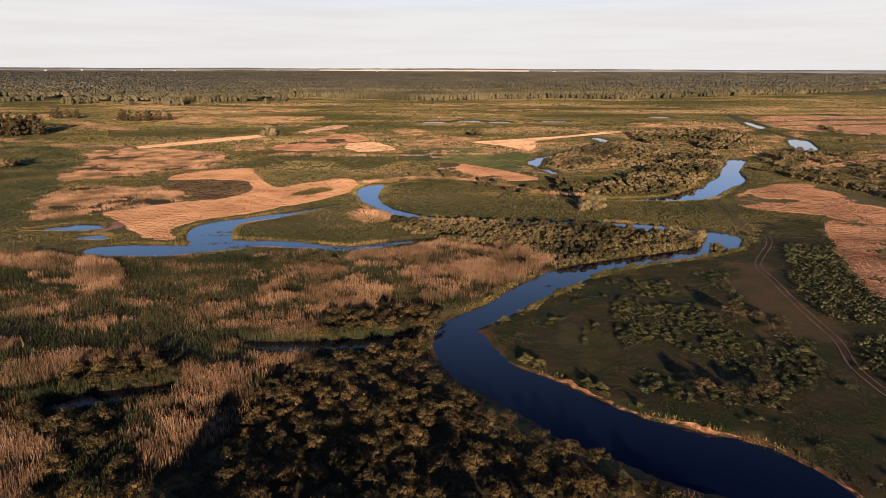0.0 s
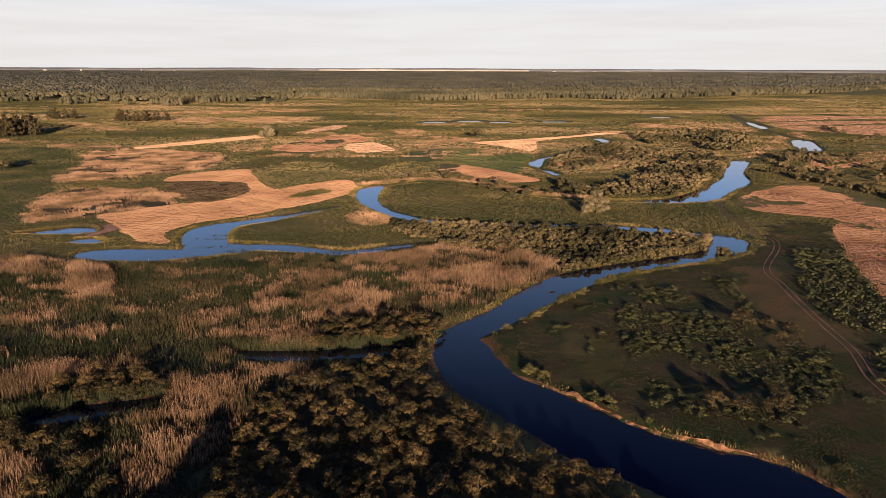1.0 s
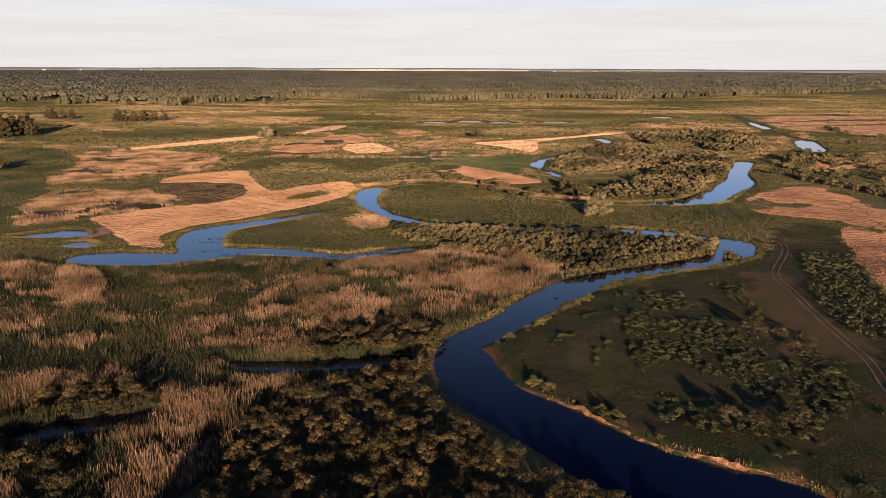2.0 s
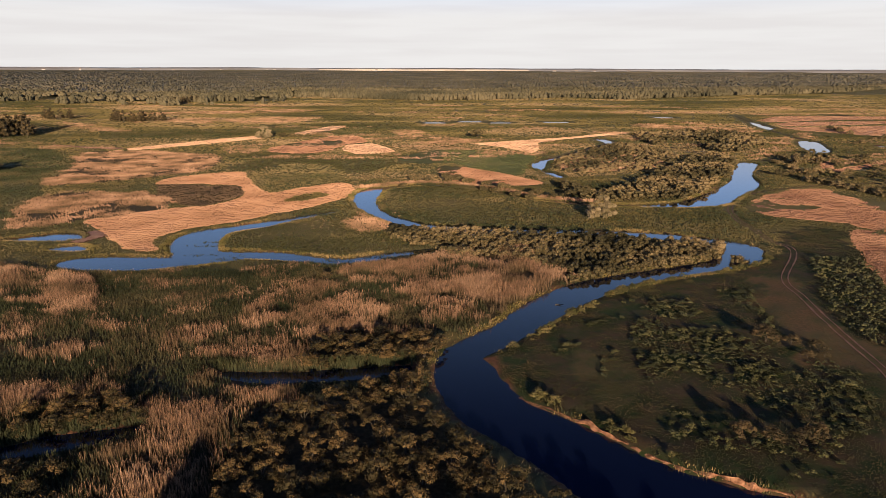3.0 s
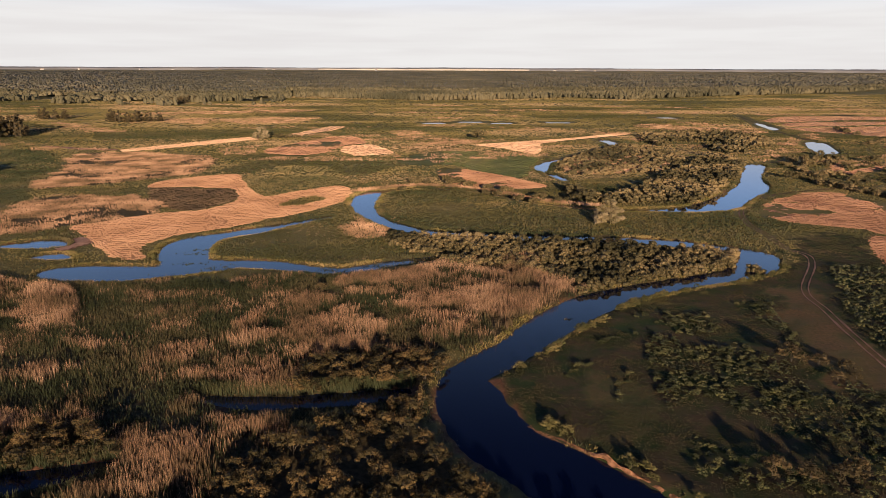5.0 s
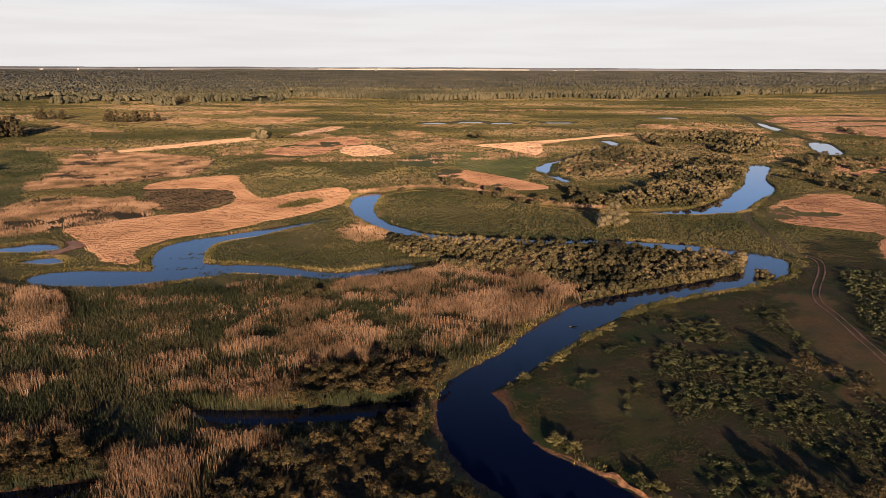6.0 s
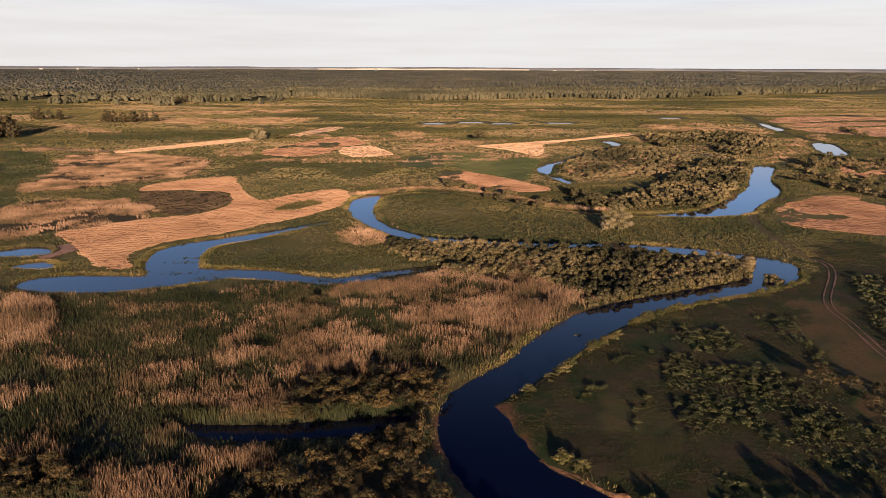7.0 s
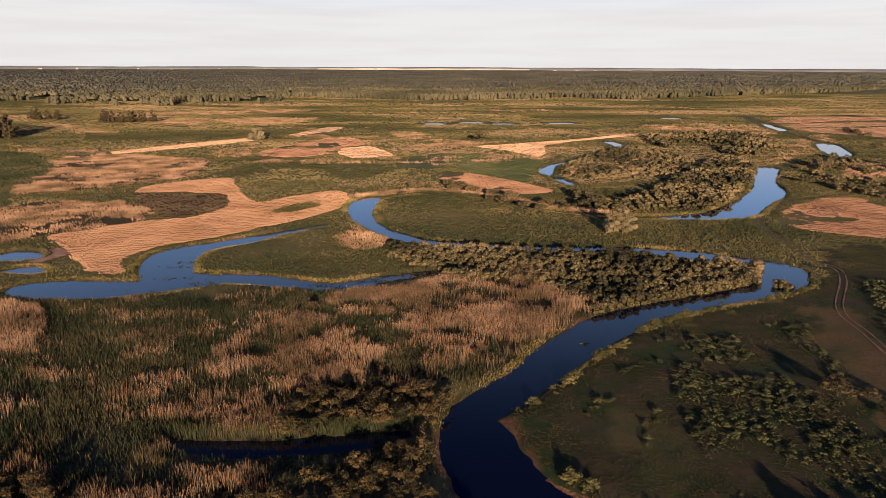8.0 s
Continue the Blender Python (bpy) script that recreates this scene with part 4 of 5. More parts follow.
def leaf_cloud(lobes, per_lobe, size, seed, core, solid=0.58):
    """Lumpy solid lobes (x, y, z, radius) under a coat of leaf sprays: corners of quads."""
    rng = np.random.default_rng(seed)
    out = []
    for lx, ly, lz, lr in lobes:
        d = rng.normal(size=(per_lobe, 3))
        d[:, 2] = np.abs(d[:, 2]) - 0.3
        d /= np.linalg.norm(d, axis=1)[:, None]
        p = np.array((lx, ly, lz)) + d * lr * rng.uniform(0.68, 1.12, (per_lobe, 1)) * np.array((1, 1, 0.85))
        nrm = d + rng.normal(0, 0.6, d.shape)
        nrm /= np.linalg.norm(nrm, axis=1)[:, None]
        u = np.cross(nrm, rng.normal(size=d.shape))
        u /= np.linalg.norm(u, axis=1)[:, None]
        v = np.cross(nrm, u)
        s = size * rng.uniform(0.5, 1.2, (per_lobe, 1)) / 2
        wob = 1 + 0.16 * np.sin(core[..., :1] * 5 + lx * 9) * np.cos(core[..., 1:2] * 4 + ly * 7) + 0.1 * np.sin(core[..., 2:] * 7 + lz * 11 + core[..., :1] * 6)
        out.append(np.array((lx, ly, lz)) + core * wob * lr * np.array((1, 1, 0.85)) * solid)
        out.append(np.stack([p - u * s, p + v * s * 0.5, p + u * s * 1.2, p - v * s * 0.5], 1))
    return np.concatenate(out)


def lobes_of(width, tall, count, seed):
    """Small lobes spread over a low, uneven dome."""
    rng = np.random.default_rng(seed)
    out = []
    share = min(0.27, 0.62 / math.sqrt(count))
    for k in range(count):
        a, r = k * 2.4 + rng.uniform(0, 1.2), width * 0.42 * math.sqrt((k + 0.3) / count) * rng.uniform(0.8, 1.25)
        lr = width * share * rng.uniform(0.6, 1.15)
        top = tall * (1 - 0.5 * (r / (width * 0.5)) ** 2) * rng.uniform(0.78, 1.1)
        out.append((r * math.cos(a), r * math.sin(a), max(top - lr, lr * 0.4) * (rng.uniform(0.75, 1.0) if k > count / 3 else 1.0), lr))
    return out


def stem(lobe, foot, rng, thick):
    """A tapered, bent limb from the foot to a lobe: corners and quads."""
    lx, ly, lz, lr = lobe
    base = np.array((rng.normal(0, foot), rng.normal(0, foot), -0.2))
    tip = np.array((lx, ly, lz + 0.2 * lr))
    mid = (base + tip) / 2 + np.array((0, 0, 0.12 * lz)) - 0.15 * np.array((lx, ly, 0))
    verts = [p + r * np.array((math.cos(b), math.sin(b), 0)) for p, r in ((base, thick), (mid, thick * 0.65), (tip, thick * 0.2)) for b in (0, 1.571, 3.142, 4.712)]
    return np.array(verts), np.array([(g + c, g + (c + 1) % 4, g + 4 + (c + 1) % 4, g + 4 + c) for g in (0, 4) for c in range(4)])


ROUND = ("broadleaf_tree", "bank_willow", "spreading_bush", "scrub_bush", "willow_tree")        # kinds with dense rounded crowns


def shrub_kind(name, width, tall, lobe_count, per_lobe, leaf, seed, mat, thick=0.07, limbs=4):
    root = new(name)
    lobes = lobes_of(width, tall, lobe_count, seed)
    if tall > 8.5:                              # trees leafed down to the ground have a lower tier
        lobes += [(1.15 * a, 1.15 * b, 0.45 * c, d) for a, b, c, d in lobes[2:]]
    rng = np.random.default_rng(seed)
    for k in range(limbs):
        v, f = stem(lobes[(k * lobe_count) // limbs], 0.15, rng, thick)
        mesh_object("stem" if limbs > 1 else "trunk", v, f, M_BARK, root)
    c = leaf_cloud(lobes, per_lobe, leaf, seed + 1, LUMP if name in ROUND else NUB, 0.68 if name in ROUND else 0.58)
    mesh_object("crown", c.reshape(-1, 3), np.arange(len(c) * 4).reshape(-1, 4), mat, root)
    return root


def at(x, y, turn, size, flat=1.0):
    z = float(height(np.array([float(x)]), np.array([float(y)]))[0])
    return Matrix.LocRotScale((x, y, z), Euler((0, 0, turn)), (size, size, size * flat))


def spaced(name, gap, seed, limit=10000, clear=0.6):
    """Random places in a parcel, no two closer than gap."""
    rng = np.random.default_rng(seed)
    q = OUTLINES[name]
    x, y = rng.uniform(q[:, 0].min(), q[:, 0].max(), 9000), rng.uniform(q[:, 1].min(), q[:, 1].max(), 9000)
    k = within(name, x, y) & (shore(x, y) > clear)
    x, y = x[k], y[k]
    out = []
    cells = {}
    for px, py in zip(x, y):
        i, j = int(px // gap), int(py // gap)
        if all(math.hypot(px - cx, py - cy) > gap for a in (-1, 0, 1) for b in (-1, 0, 1) for cx, cy in cells.get((i + a, j + b), ())):
            cells.setdefault((i, j), []).append((px, py))
            out.append((px, py))
    return out[:limit]


def plant_out(kinds_, spots, low, high, flat=1.0):
    """Sets single shrubs on the spots, taking the kinds in turn."""
    for count, (px, py) in enumerate(spots):
        root = kinds_[count % len(kinds_)]
        m = at(px, py, random.uniform(0, 6.28), random.uniform(low, high), flat)
        if count < len(kinds_):
            root.matrix_basis = m
        else:
            keep, root.scale = tuple(root.scale), (1, 1, 1)
            copy_thing(root, m)
            root.scale = keep


# single willow shrubs of the near thickets, and taller ones added out of view to shade them
kinds = [shrub_kind("willow_shrub", 4.8 + 0.25 * k, 2.8 + 0.35 * (k % 3), 15 + k % 3, 54, 0.32, 100 + 7 * k, M_WILLOW) for k in range(6)]
for root in kinds:
    tagged(root, "rounded willow shrub with olive-golden evening leaves", "shrub", "willow shrubs")
places = [p for n in WILLOWS for p in spaced(n, 5.2 if n in ("willow_corner", "willow_southwest") else 3.7, 5)]
plant_out(kinds, places[:290], 0.72, 1.12)
# never seen: they stand below the view and only cast shadows into it
shade_willows = [shrub_kind("unseen_willow", 7.0, 8.4, 12, 90, 0.75, 170 + k, M_WILLOW, 0.16) for k in range(2)]
for root in shade_willows:
    tagged(root, "tall willow out of view, added to shade the near thicket", "tree", "tall willows")
plant_out(shade_willows, [(-12 - 3.6 * (k % 7) - 2 * (k // 7), 62 - 5 * (k // 7)) for k in (0, 1, 4, 6, 9, 12)] + [(4, 58)], 1.0, 1.25)

# thickets further off and the low bushes of the pasture
def thicket(name, spots, low, high, lobes_n, per_lobe, leaf, mat, label, tall=0.8, core=NUB):
    out = []
    for k, (px, py) in enumerate(spots):
        w = random.uniform(low, high)
        c = leaf_cloud(lobes_of(w, w * tall, lobes_n, 1000 + k), per_lobe, leaf, 3000 + k, core, 0.74 if core is LUMP else 0.62)
        z = float(height(np.array([px]), np.array([py]))[0])
        out.append(c + np.array((px, py, z)))
    c = np.concatenate(out)
    ob = mesh_object(name, c.reshape(-1, 3), np.arange(len(c) * 4).reshape(-1, 4), mat)
    return tagged(ob, label, "thicket", kind="stuff")


nb = CH[0][(CH[0][:, 0] > 40) & (CH[0][:, 1] > 190) & (CH[0][:, 1] < 238)]
nd = np.gradient(nb[:, :2], axis=0)
nd /= np.linalg.norm(nd, axis=1)[:, None]
shore_row = [(float(a[0] - d[1] * (a[2] + 1.2)), float(a[1] + d[0] * (a[2] + 1.2))) for a, d in zip(nb, nd)][::2]
bank_spots = shore_row + spaced("thicket_bank", 2.9, 6)
bank_kinds = [shrub_kind("bank_willow", 4.0 + 0.3 * k, 2.3 + 0.3 * (k % 3), 9, 20, 0.38, 200 + 9 * k, M_SCRUB, limbs=2) for k in range(5)]
for root in bank_kinds:
    tagged(root, "bushy olive willow in a dense band on the river bank", "shrub", "bank willows")
plant_out(bank_kinds, bank_spots[:295], 0.75, 1.3)
if len(bank_spots) > 295:
    thicket("bank_thicket", bank_spots[295:], 3.0, 5.0, 9, 10, 0.45, M_SCRUB, "dense band of olive willow bushes on the river bank")
thicket("east_thicket", [p for p in spaced("thicket_east", 3.4, 7) if vnoise(p[0], p[1], 16, 93) > -0.7], 3.6, 6.4, 6, 12, 0.6, M_SCRUB, "dense olive-brown bush thicket inside the river bend", core=LUMP)
thicket("pond_thicket", spaced("thicket_pond", 5.0, 8), 4.0, 6.5, 5, 6, 0.8, M_SCRUB, "low brown bushes around a reedy pond", 0.45, LUMP)
thicket("far_thicket", [p for p in spaced("thicket_far", 5.5, 9) if vnoise(p[0], p[1], 30, 92) > -0.2], 5.0, 8.0, 4, 6, 1.0, M_SCRUB, "distant belt of bushes", core=LUMP)
low_spots = [p for p in spaced("forbs", 1.7, 10) if vnoise(p[0], p[1], 7, 91) > -0.2 and not any_of(["hollow_a", "hollow_b"], np.array([p[0]]), np.array([p[1]]))[0]]
low_kinds = [shrub_kind("low_bush", 1.4 + 0.25 * k, 0.7 + 0.16 * k, 8, 15, 0.22, 300 + 9 * k, M_BUSH, 0.03, limbs=2) for k in range(5)]
for root in low_kinds:
    tagged(root, "low green bush in the grazed pasture", "bush", "low bushes")
ix, iy = strew(8, 100, 108, 232, 0.4)
gap_ = shore(ix, iy)
k = (gap_ > 0.7) & (gap_ < 2.8) & (within("pasture", ix, iy, 0) | (iy > 140)) & (ix > 0.55 * (iy - 140)) & (vnoise(ix, iy, 8, 96) > -0.25)
streaks = [(ax + u * (bx_ - ax) + random.uniform(-0.9, 0.9), ay + u * (by_ - ay) + random.uniform(-0.9, 0.9)) for ax, ay, bx_, by_ in ((23, 150, 29, 156), (34, 167, 42, 172), (46, 182, 55, 186), (30, 140, 36, 150)) for u in (0, 0.2, 0.35, 0.55, 0.8, 1.0)]
east_spots = [(random.uniform(50, 112), random.uniform(84, 132)) for _ in range(110)]
east_spots = [p for p in east_spots if shore(np.array([p[0]]), np.array([p[1]]))[0] > 3 and vnoise(p[0], p[1], 9, 98) > -0.3]
low_spots = low_spots[:225] + streaks + east_spots[:60]
plant_out(low_kinds, low_spots, 0.5, 1.2)
fringe_kinds = [shrub_kind("bank_bush", 1.8 + 0.4 * k, 1.1 + 0.2 * k, 9, 20, 0.24, 350 + 9 * k, M_FRESHBUSH, 0.03, limbs=2) for k in range(3)]
for root in fringe_kinds:
    tagged(root, "leafy yellow-green bush on the river bank", "bush", "bank bushes")
plant_out(fringe_kinds, list(zip(ix[k], iy[k]))[:130], 0.6, 1.25)
HOLLOWS = [(158, 257), (160, 259), (162, 261), (164, 263), (166, 265), (169, 263), (168, 259), (164, 257), (171, 269), (141, 210), (143, 212), (145, 215), (146, 218), (140, 207)]      # rough growth left in the hay
thicket("east_bushes", HOLLOWS + spaced("shrubs_east", 2.0, 11) + spaced("shrubs_southeast", 2.0, 12), 1.3, 2.9, 4, 14, 0.28, M_BUSH, "low dark green bushes beside the track", 0.6)

scrub_spots = [p for p in spaced("scrub", 8.5, 13) if vnoise(p[0], p[1], 35, 89) > -0.2]
HEDGES = [(ax + u * (bx_ - ax) + random.uniform(-1.5, 1.5), ay + u * (by_ - ay) + random.uniform(-2, 2)) for ax, ay, bx_, by_, n in ((222, 452, 242, 452, 6), (203, 408, 222, 406, 6), (208, 416, 216, 436, 5), (386, 698, 376, 648, 10), (262, 400, 300, 430, 7), (330, 560, 385, 610, 8)) for u in np.linspace(0, 1, n)]
scrub_kinds = [shrub_kind("scrub_bush", 5.0 + 0.6 * k, 3.2 + 0.4 * k, 8, 18, 0.55, 400 + 9 * k, M_SCRUB, limbs=2) for k in range(3)]
for root in scrub_kinds:
    tagged(root, "dark olive scrub bush on rough grassland", "bush", "scrub bushes")
hedge_line = curve_through([(198, 385), (201, 370), (206, 352), (209, 332), (213, 308), (218, 285)], 5)[:, :2]
plant_out(scrub_kinds, scrub_spots[:75] + HEDGES + [(float(a) + random.uniform(-2, 2), float(b)) for a, b in hedge_line], 0.6, 1.2)

herb_spots = [p for p in spaced("forbs", 1.25, 14) if vnoise(p[0], p[1], 6, 88) > -0.15 and not any_of(["hollow_a", "hollow_b"], np.array([p[0]]), np.array([p[1]]))[0]][:760]
thicket("low_herbs", herb_spots, 0.7, 1.5, 3, 12, 0.2, M_BUSH, "carpet of small leafy herbs in the pasture", 0.5)

thicket("island_shrubs", [p for p in spaced("island", 2.8, 15, clear=2) if vnoise(p[0] * 0.5, p[1], 10, 86) > -0.45], 1.0, 2.4, 2, 6, 0.45, M_BUSH, "low leafy shrubs covering the tongue of land", 0.55)
thicket("peninsula_shrubs", [p for p in spaced("peninsula", 2.6, 16, clear=2.5) if vnoise(p[0] * 0.5, p[1], 8, 85) > 0.0], 0.8, 1.8, 2, 6, 0.4, M_SCRUB, "low rough shrubs on the marshy peninsula", 0.6)

# single bushes and trees
lone = shrub_kind("willow_tree", 12.0, 9.6, 22, 110, 0.5, 501, M_PALE, 0.22)
lone.matrix_basis = at(64, 286, 0.4, 1.0)
tagged(lone, "lone round willow tree on the river bank", "tree", "lone trees")
copy_thing(lone, at(-150, 597, 1.9, 1.1))
bush = shrub_kind("round_bush", 5.2, 3.4, 20, 44, 0.34, 520, M_BROWN)
tagged(bush, "single rounded bush in the grass", "bush", "single bushes")
bush.matrix_basis = at(80, 152, 0, 0.8)
loop_bush = shrub_kind("spreading_bush", 6.5, 4.0, 11, 26, 0.5, 530, M_SCRUB)
tagged(loop_bush, "spreading olive-brown bush beside the river loop", "bush", "loop bushes")
loop_bush.matrix_basis = at(9, 372, 0, 1.1)
copy_thing(loop_bush, at(93, 222, 1.0, 1.05))
for bx_, by_, bs in ((71, 157, 1.55), (76, 155, 1.0), (48, 116, 1.25), (57, 114, 1.15), (53, 115, 1.0), (61, 116, 1.1), (76, 148, 0.7), (80, 149, 0.6), (-34, 203, 0.9), (2, 177, 0.8), (5, 175, 0.7), (-1, 175, 0.6), (59, 328, 1.2), (66, 332, 1.2), (-29, 366, 0.9), (-15, 373, 1.1), (-8, 372, 0.8), (4, 371, 1.0), (13, 364, 1.1), (22, 359, 0.9), (30, 349, 1.1), (44, 333, 1.0), (51, 327, 0.8), (72, 323, 1.0), (83, 322, 0.9), (-12, 379, 0.9), (2, 381, 1.1), (7, 378, 1.0), (-20, 356, 0.7), (20, 344, 0.8), (25, 340, 0.9), (34, 331, 0.9), (40, 323, 0.9), (-40, 372, 0.9), (-45, 363, 0.7), (190, 395, 1.2), (215, 405, 1.1), (225, 447, 1.4), (276, 463, 1.3), (259, 410, 1.2), (-136, 602, 1.2), (-128, 603, 1.1), (-122, 604, 0.9), (31, 601, 2.2), (-255, 402, 1.7), (-263, 405, 2.0), (-271, 401, 1.9)):
    copy_thing(loop_bush if by_ > 300 else bush, at(bx_, by_, bx_ * 0.7, bs))

tree = shrub_kind("broadleaf_tree", 9.0, 12.0, 9, 18, 0.9, 540, M_BROWN, 0.25)
tagged(tree, "dark leafy tree in a small wood on the plain", "tree", "trees of the plain")
tree.matrix_basis = at(-354, 606, 0, 1.1)
for k in range(34):
    copy_thing(tree, at(random.uniform(-430, -356), random.uniform(588, 622), random.uniform(0, 6), random.uniform(1.1, 1.5)))
for cx, cy, n, rad in ((-418, 1118, 6, 10), (-412, 1150, 5, 10), (-418, 1190, 5, 10), (-433, 806, 9, 16), (-335, 768, 8, 14), (-350, 775, 6, 12), (-310, 770, 4, 8)):
    for k in range(n):
        copy_thing(tree, at(cx + random.uniform(-rad, rad), cy + random.uniform(-rad, rad) / 2, random.uniform(0, 6), random.uniform(0.6, 0.95)))


# ---- forest to the horizon ----
def crowns(x, y, tall, wide, rings):
    """Uneven tapering crowns of a few rings of five corners and a top."""
    n, m = len(x), len(rings) * 5
    ang = np.linspace(0, 2 * np.pi, 5, endpoint=False)
    z = height(x, y)
    v = np.empty((n, m + 1, 3))
    for ring, (fz, fr) in enumerate(rings):
        a = ang + RNG.uniform(0, 1.2, (n, 1))
        r = wide[:, None] * fr * RNG.uniform(0.65, 1.3, (n, 5)) / 2
        v[:, ring * 5:ring * 5 + 5, 0] = x[:, None] + r * np.cos(a)
        v[:, ring * 5:ring * 5 + 5, 1] = y[:, None] + r * np.sin(a)
        v[:, ring * 5:ring * 5 + 5, 2] = (z + tall * fz)[:, None] + tall[:, None] * RNG.uniform(-0.08, 0.08, (n, 5))
    v[:, m] = np.stack([x, y, z + tall], 1)
    tri = []
    for ring in range(0, m - 5, 5):
        for c in range(5):
            d = (c + 1) % 5
            tri += [(ring + c, ring + d, ring + 5 + d), (ring + c, ring + 5 + d, ring + 5 + c)]
    tri += [(m - 5 + c, m - 5 + (c + 1) % 5, m) for c in range(5)]
    f = (np.arange(n)[:, None, None] * (m + 1) + np.array(tri)).reshape(-1, 3)
    return v.reshape(-1, 3), f


vs, fs, base = [], [], 0
for depth0, depth1, gap, hmin, hmax, rings in ((0, 120, 5.6, 4.5, 12, ((0.08, 0.7), (0.5, 1.0), (0.84, 0.6))), (120, 400, 9.0, 8, 12.5, ((0.4, 1.0), (0.8, 0.7)))):
    r0, r1 = 1050 + depth0, 2900 + depth1
    n = int(0.62 * (r1 ** 2 - r0 ** 2) / gap ** 2)
    b, r = RNG.uniform(-0.62, 0.62, n), np.sqrt(RNG.uniform(r0 ** 2, r1 ** 2, n))
    x, y = r * np.sin(b), r * np.cos(b)
    d = forest_front(x, y)
    k = (d > depth0) & (d < depth1)
    k &= (d > 260) | (np.arctan2(x, y) > -0.17) | (vnoise(x, y, 45, 73) + 0.5 * vnoise(x, y, 18, 74) + RNG.normal(0, 0.2, n) > 0.5 - d / 320)
    x, y = x[k], y[k]
    tall = RNG.uniform(hmin, hmax, len(x)) * (1 + 0.15 * vnoise(x, y, 120, 72))
    v, f = crowns(x, y, tall, np.full(len(x), gap * 1.1) * RNG.uniform(0.75, 1.3, len(x)), rings)
    vs.append(v), fs.append(f + base)
    base += len(v)
forest = mesh_object("forest", np.concatenate(vs), np.concatenate(fs), M_FOREST)
tagged(forest, "dense mixed forest with a ragged sunlit edge", "forest", kind="stuff")

# the woods behind it as one bumpy canopy
cr = 1500 * (4480 / 1500) ** np.linspace(0, 1, 170)
cb = np.linspace(-0.64, 0.64, 800)
bb, rr = np.meshgrid(cb, cr)
bb, rr = (bb + RNG.normal(0, 0.0005, bb.shape)).ravel(), (rr + RNG.normal(0, 3.0, rr.shape)).ravel()
x, y = rr * np.sin(bb), rr * np.cos(bb)
d = forest_front(x, y)
glade = vnoise(x * 0.35, y, 130, 75) + 0.4 * vnoise(x, y, 60, 76)
z = height(x, y) + (4.5 + 8.0 * RNG.random(len(x)) + 1.5 * vnoise(x, y, 35, 77) + 1.5 * vnoise(x, y, 240, 78)) * smooth(0.95, 0.8, glade)
g = np.arange(len(x)).reshape(len(cr), len(cb))
f = np.stack([g[:-1, :-1], g[:-1, 1:], g[1:, 1:], g[1:, :-1]], -1).reshape(-1, 4)
f = f[(d[f] > 300).all(1)]
used, f = np.unique(f, return_inverse=True)
tagged(mesh_object("forest_canopy", np.stack([x, y, z], 1)[used], f.reshape(-1, 4), M_CANOPY), "unbroken canopy of far woods reaching the skyline, paled by haze in its colour", "forest", kind="stuff")


# ---- far settlement and pale hillside on the skyline ----
def house(bearing, r, w, tall, roof_tall):
    x, y = r * math.sin(bearing), r * math.cos(bearing)
    z = float(height(np.array([x]), np.array([y]))[0])
    root = new("house")
    root.location, root.rotation_euler = (x, y, z), (0, 0, -bearing)
    a, b = w / 2, w / 3
    v = [(-a, -b, 0), (a, -b, 0), (a, b, 0), (-a, b, 0), (-a, -b, tall), (a, -b, tall), (a, b, tall), (-a, b, tall)]
    mesh_object("wall", v, [(0, 1, 5, 4), (1, 2, 6, 5), (2, 3, 7, 6), (3, 0, 4, 7), (4, 5, 6, 7)], M_WALL, root)
    o = 0.5
    v = [(-a - o, -b - o, tall), (a + o, -b - o, tall), (a + o, b + o, tall), (-a - o, b + o, tall), (-a - o, 0, tall + roof_tall), (a + o, 0, tall + roof_tall)]
    v += [(p[0], p[1], p[2] + 0.4) for p in v]
    mesh_object("roof", v, [(0, 1, 5, 4), (2, 3, 4, 5), (6, 7, 11, 10), (8, 9, 10, 11), (0, 1, 7, 6), (2, 3, 9, 8)], M_ROOF, root)
    return tagged(root, "distant pale house block above the forest", "house", "houses on the skyline")


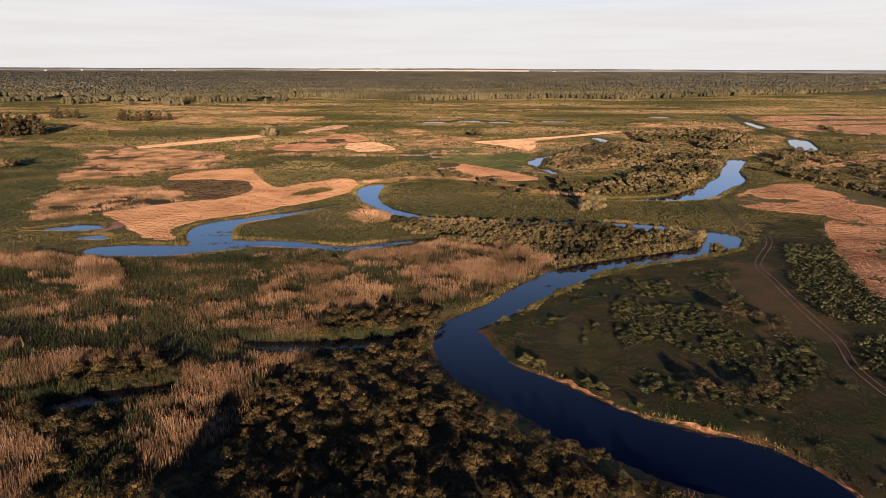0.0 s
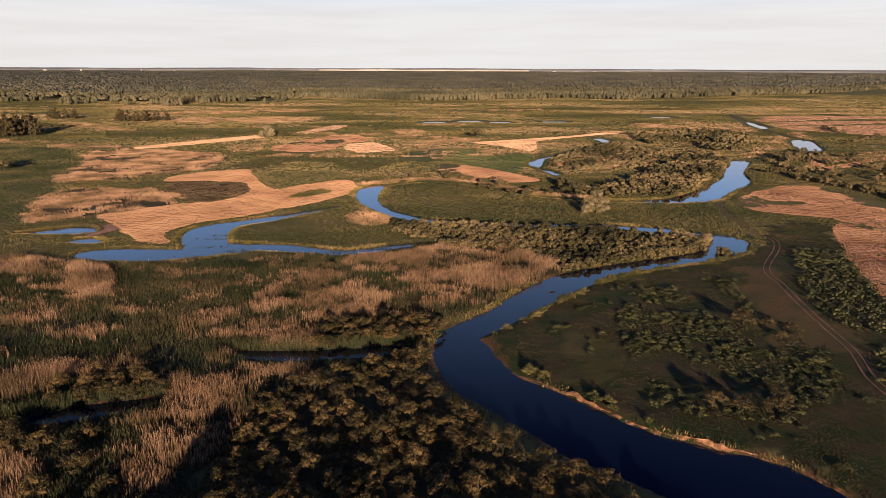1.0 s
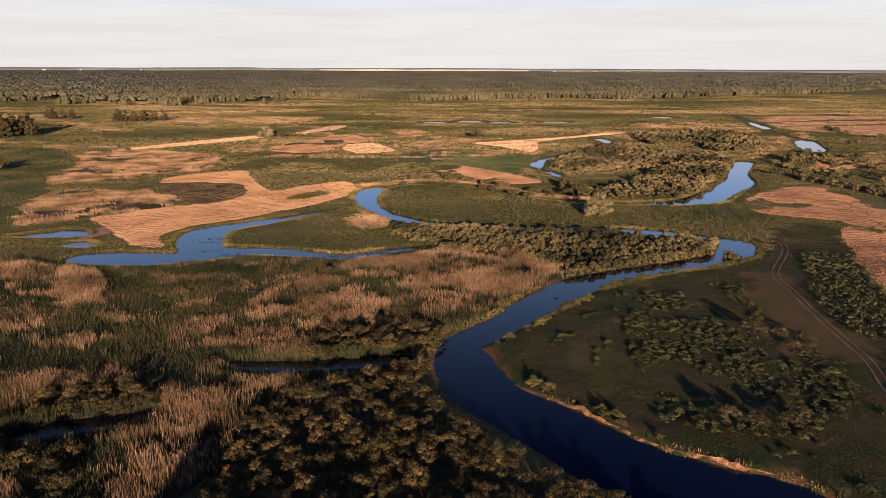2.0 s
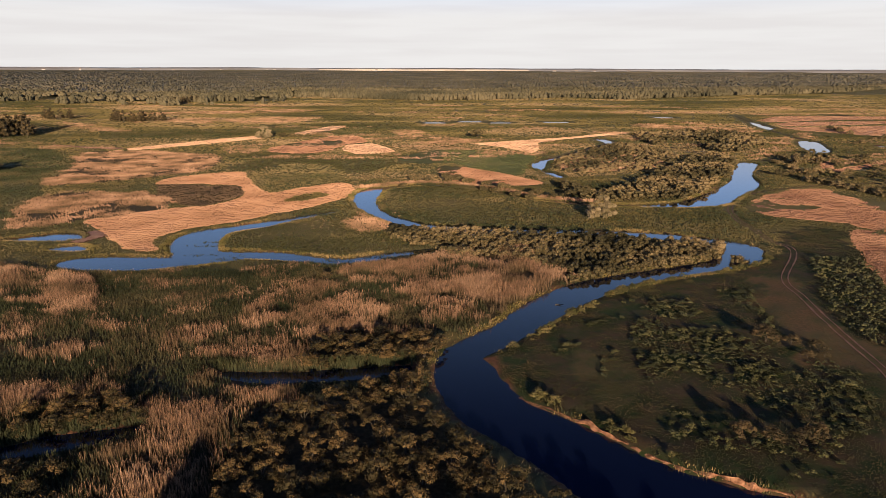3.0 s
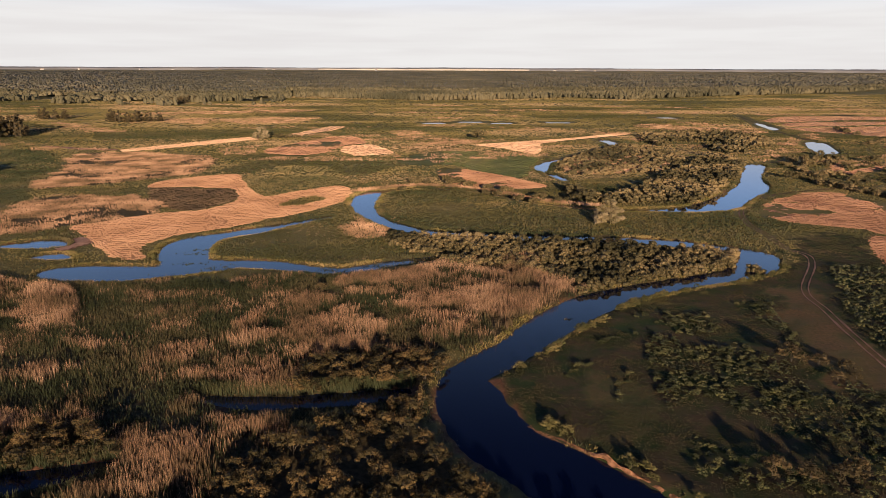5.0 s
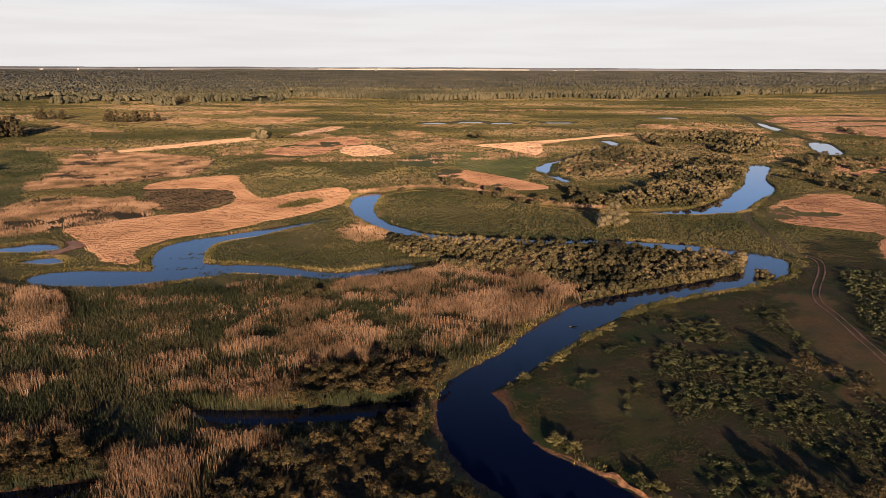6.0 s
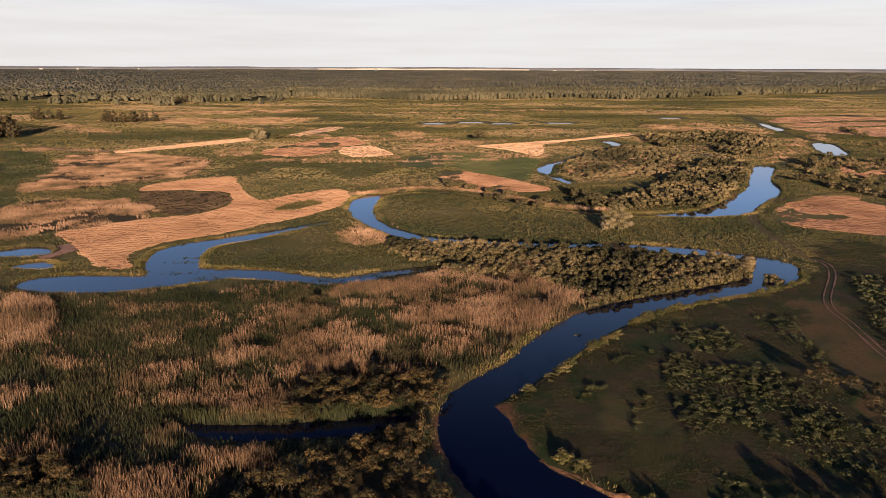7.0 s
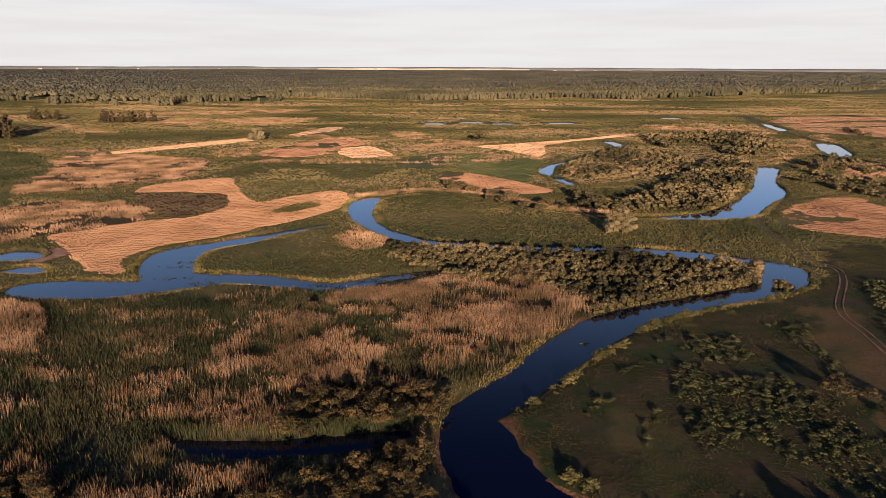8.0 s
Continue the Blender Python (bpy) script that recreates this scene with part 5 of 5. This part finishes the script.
for bearing, w, tall in ((-0.51, 60, 27), (-0.47, 30, 29), (-0.40, 26, 28), (-0.36, 40, 26), (-0.30, 46, 28), (-0.24, 30, 28), (-0.23, 60, 27), (-0.09, 50, 28), (0.16, 70, 28), (0.19, 60, 29), (0.215, 40, 28), (0.26, 60, 27)):
    house(bearing, 4600, w * 0.3, tall - 15, 2)
bs = np.linspace(-0.17, 0.125, 60)
low_, high_ = np.stack([4684 * np.sin(bs), 4684 * np.cos(bs)], 1), np.stack([4700 * np.sin(bs), 4700 * np.cos(bs)], 1)
v = np.concatenate([np.column_stack([low_, height(low_[:, 0], low_[:, 1]) + 1]), np.column_stack([high_, height(high_[:, 0], high_[:, 1]) + 9 + 2 * vnoise(high_[:, 0], high_[:, 1], 120, 95)])])
tagged(mesh_object("sandy_hillside", v, [(i, i + 1, 61 + i, 60 + i) for i in range(59)], M_SAND), "pale sandy hillside field on the skyline", "field", kind="structure")
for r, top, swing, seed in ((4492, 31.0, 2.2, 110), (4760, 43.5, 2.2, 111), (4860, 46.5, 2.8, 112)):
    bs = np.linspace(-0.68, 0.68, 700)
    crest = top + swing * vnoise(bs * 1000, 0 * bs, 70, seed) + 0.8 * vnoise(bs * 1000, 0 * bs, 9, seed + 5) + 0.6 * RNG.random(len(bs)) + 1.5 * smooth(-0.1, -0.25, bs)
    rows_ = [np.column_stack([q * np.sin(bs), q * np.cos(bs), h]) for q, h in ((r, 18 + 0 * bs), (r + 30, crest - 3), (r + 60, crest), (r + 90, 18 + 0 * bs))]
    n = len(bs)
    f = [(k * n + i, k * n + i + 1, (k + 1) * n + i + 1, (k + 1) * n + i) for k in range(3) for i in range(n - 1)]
    tagged(mesh_object("distant_hills", np.concatenate(rows_), f, M_CANOPY if r < 4500 else M_HILL, smooth_shade=True), "low wooded hills on the skyline with distance haze put into their colour", "hills", kind="structure")

# ---- drift in the river ----
log_ = new("driftwood")
for k, (ang, ln) in enumerate(((0.2, 1.6), (-0.7, 1.1), (1.3, 0.8))):
    d = np.array((math.cos(ang), math.sin(ang), 0.12 * k))
    p0, p1 = np.array((0, 0, 0.0)) - 0.4 * d * ln, d * ln
    v = [p + r * np.array((-d[1] * math.cos(a), d[0] * math.cos(a), math.sin(a))) for p, r in ((p0, 0.16), ((p0 + p1) / 2, 0.12), (p1, 0.05)) for a in (0, 1.571, 3.142, 4.712)]
    mesh_object("branch", v, [(g + c, g + (c + 1) % 4, g + 4 + (c + 1) % 4, g + 4 + c) for g in (0, 4) for c in range(4)], M_BARK, log_)
log_.location = (29, 182, LEVEL + 0.02)
tagged(log_, "dark branched driftwood lying in the river", "driftwood")
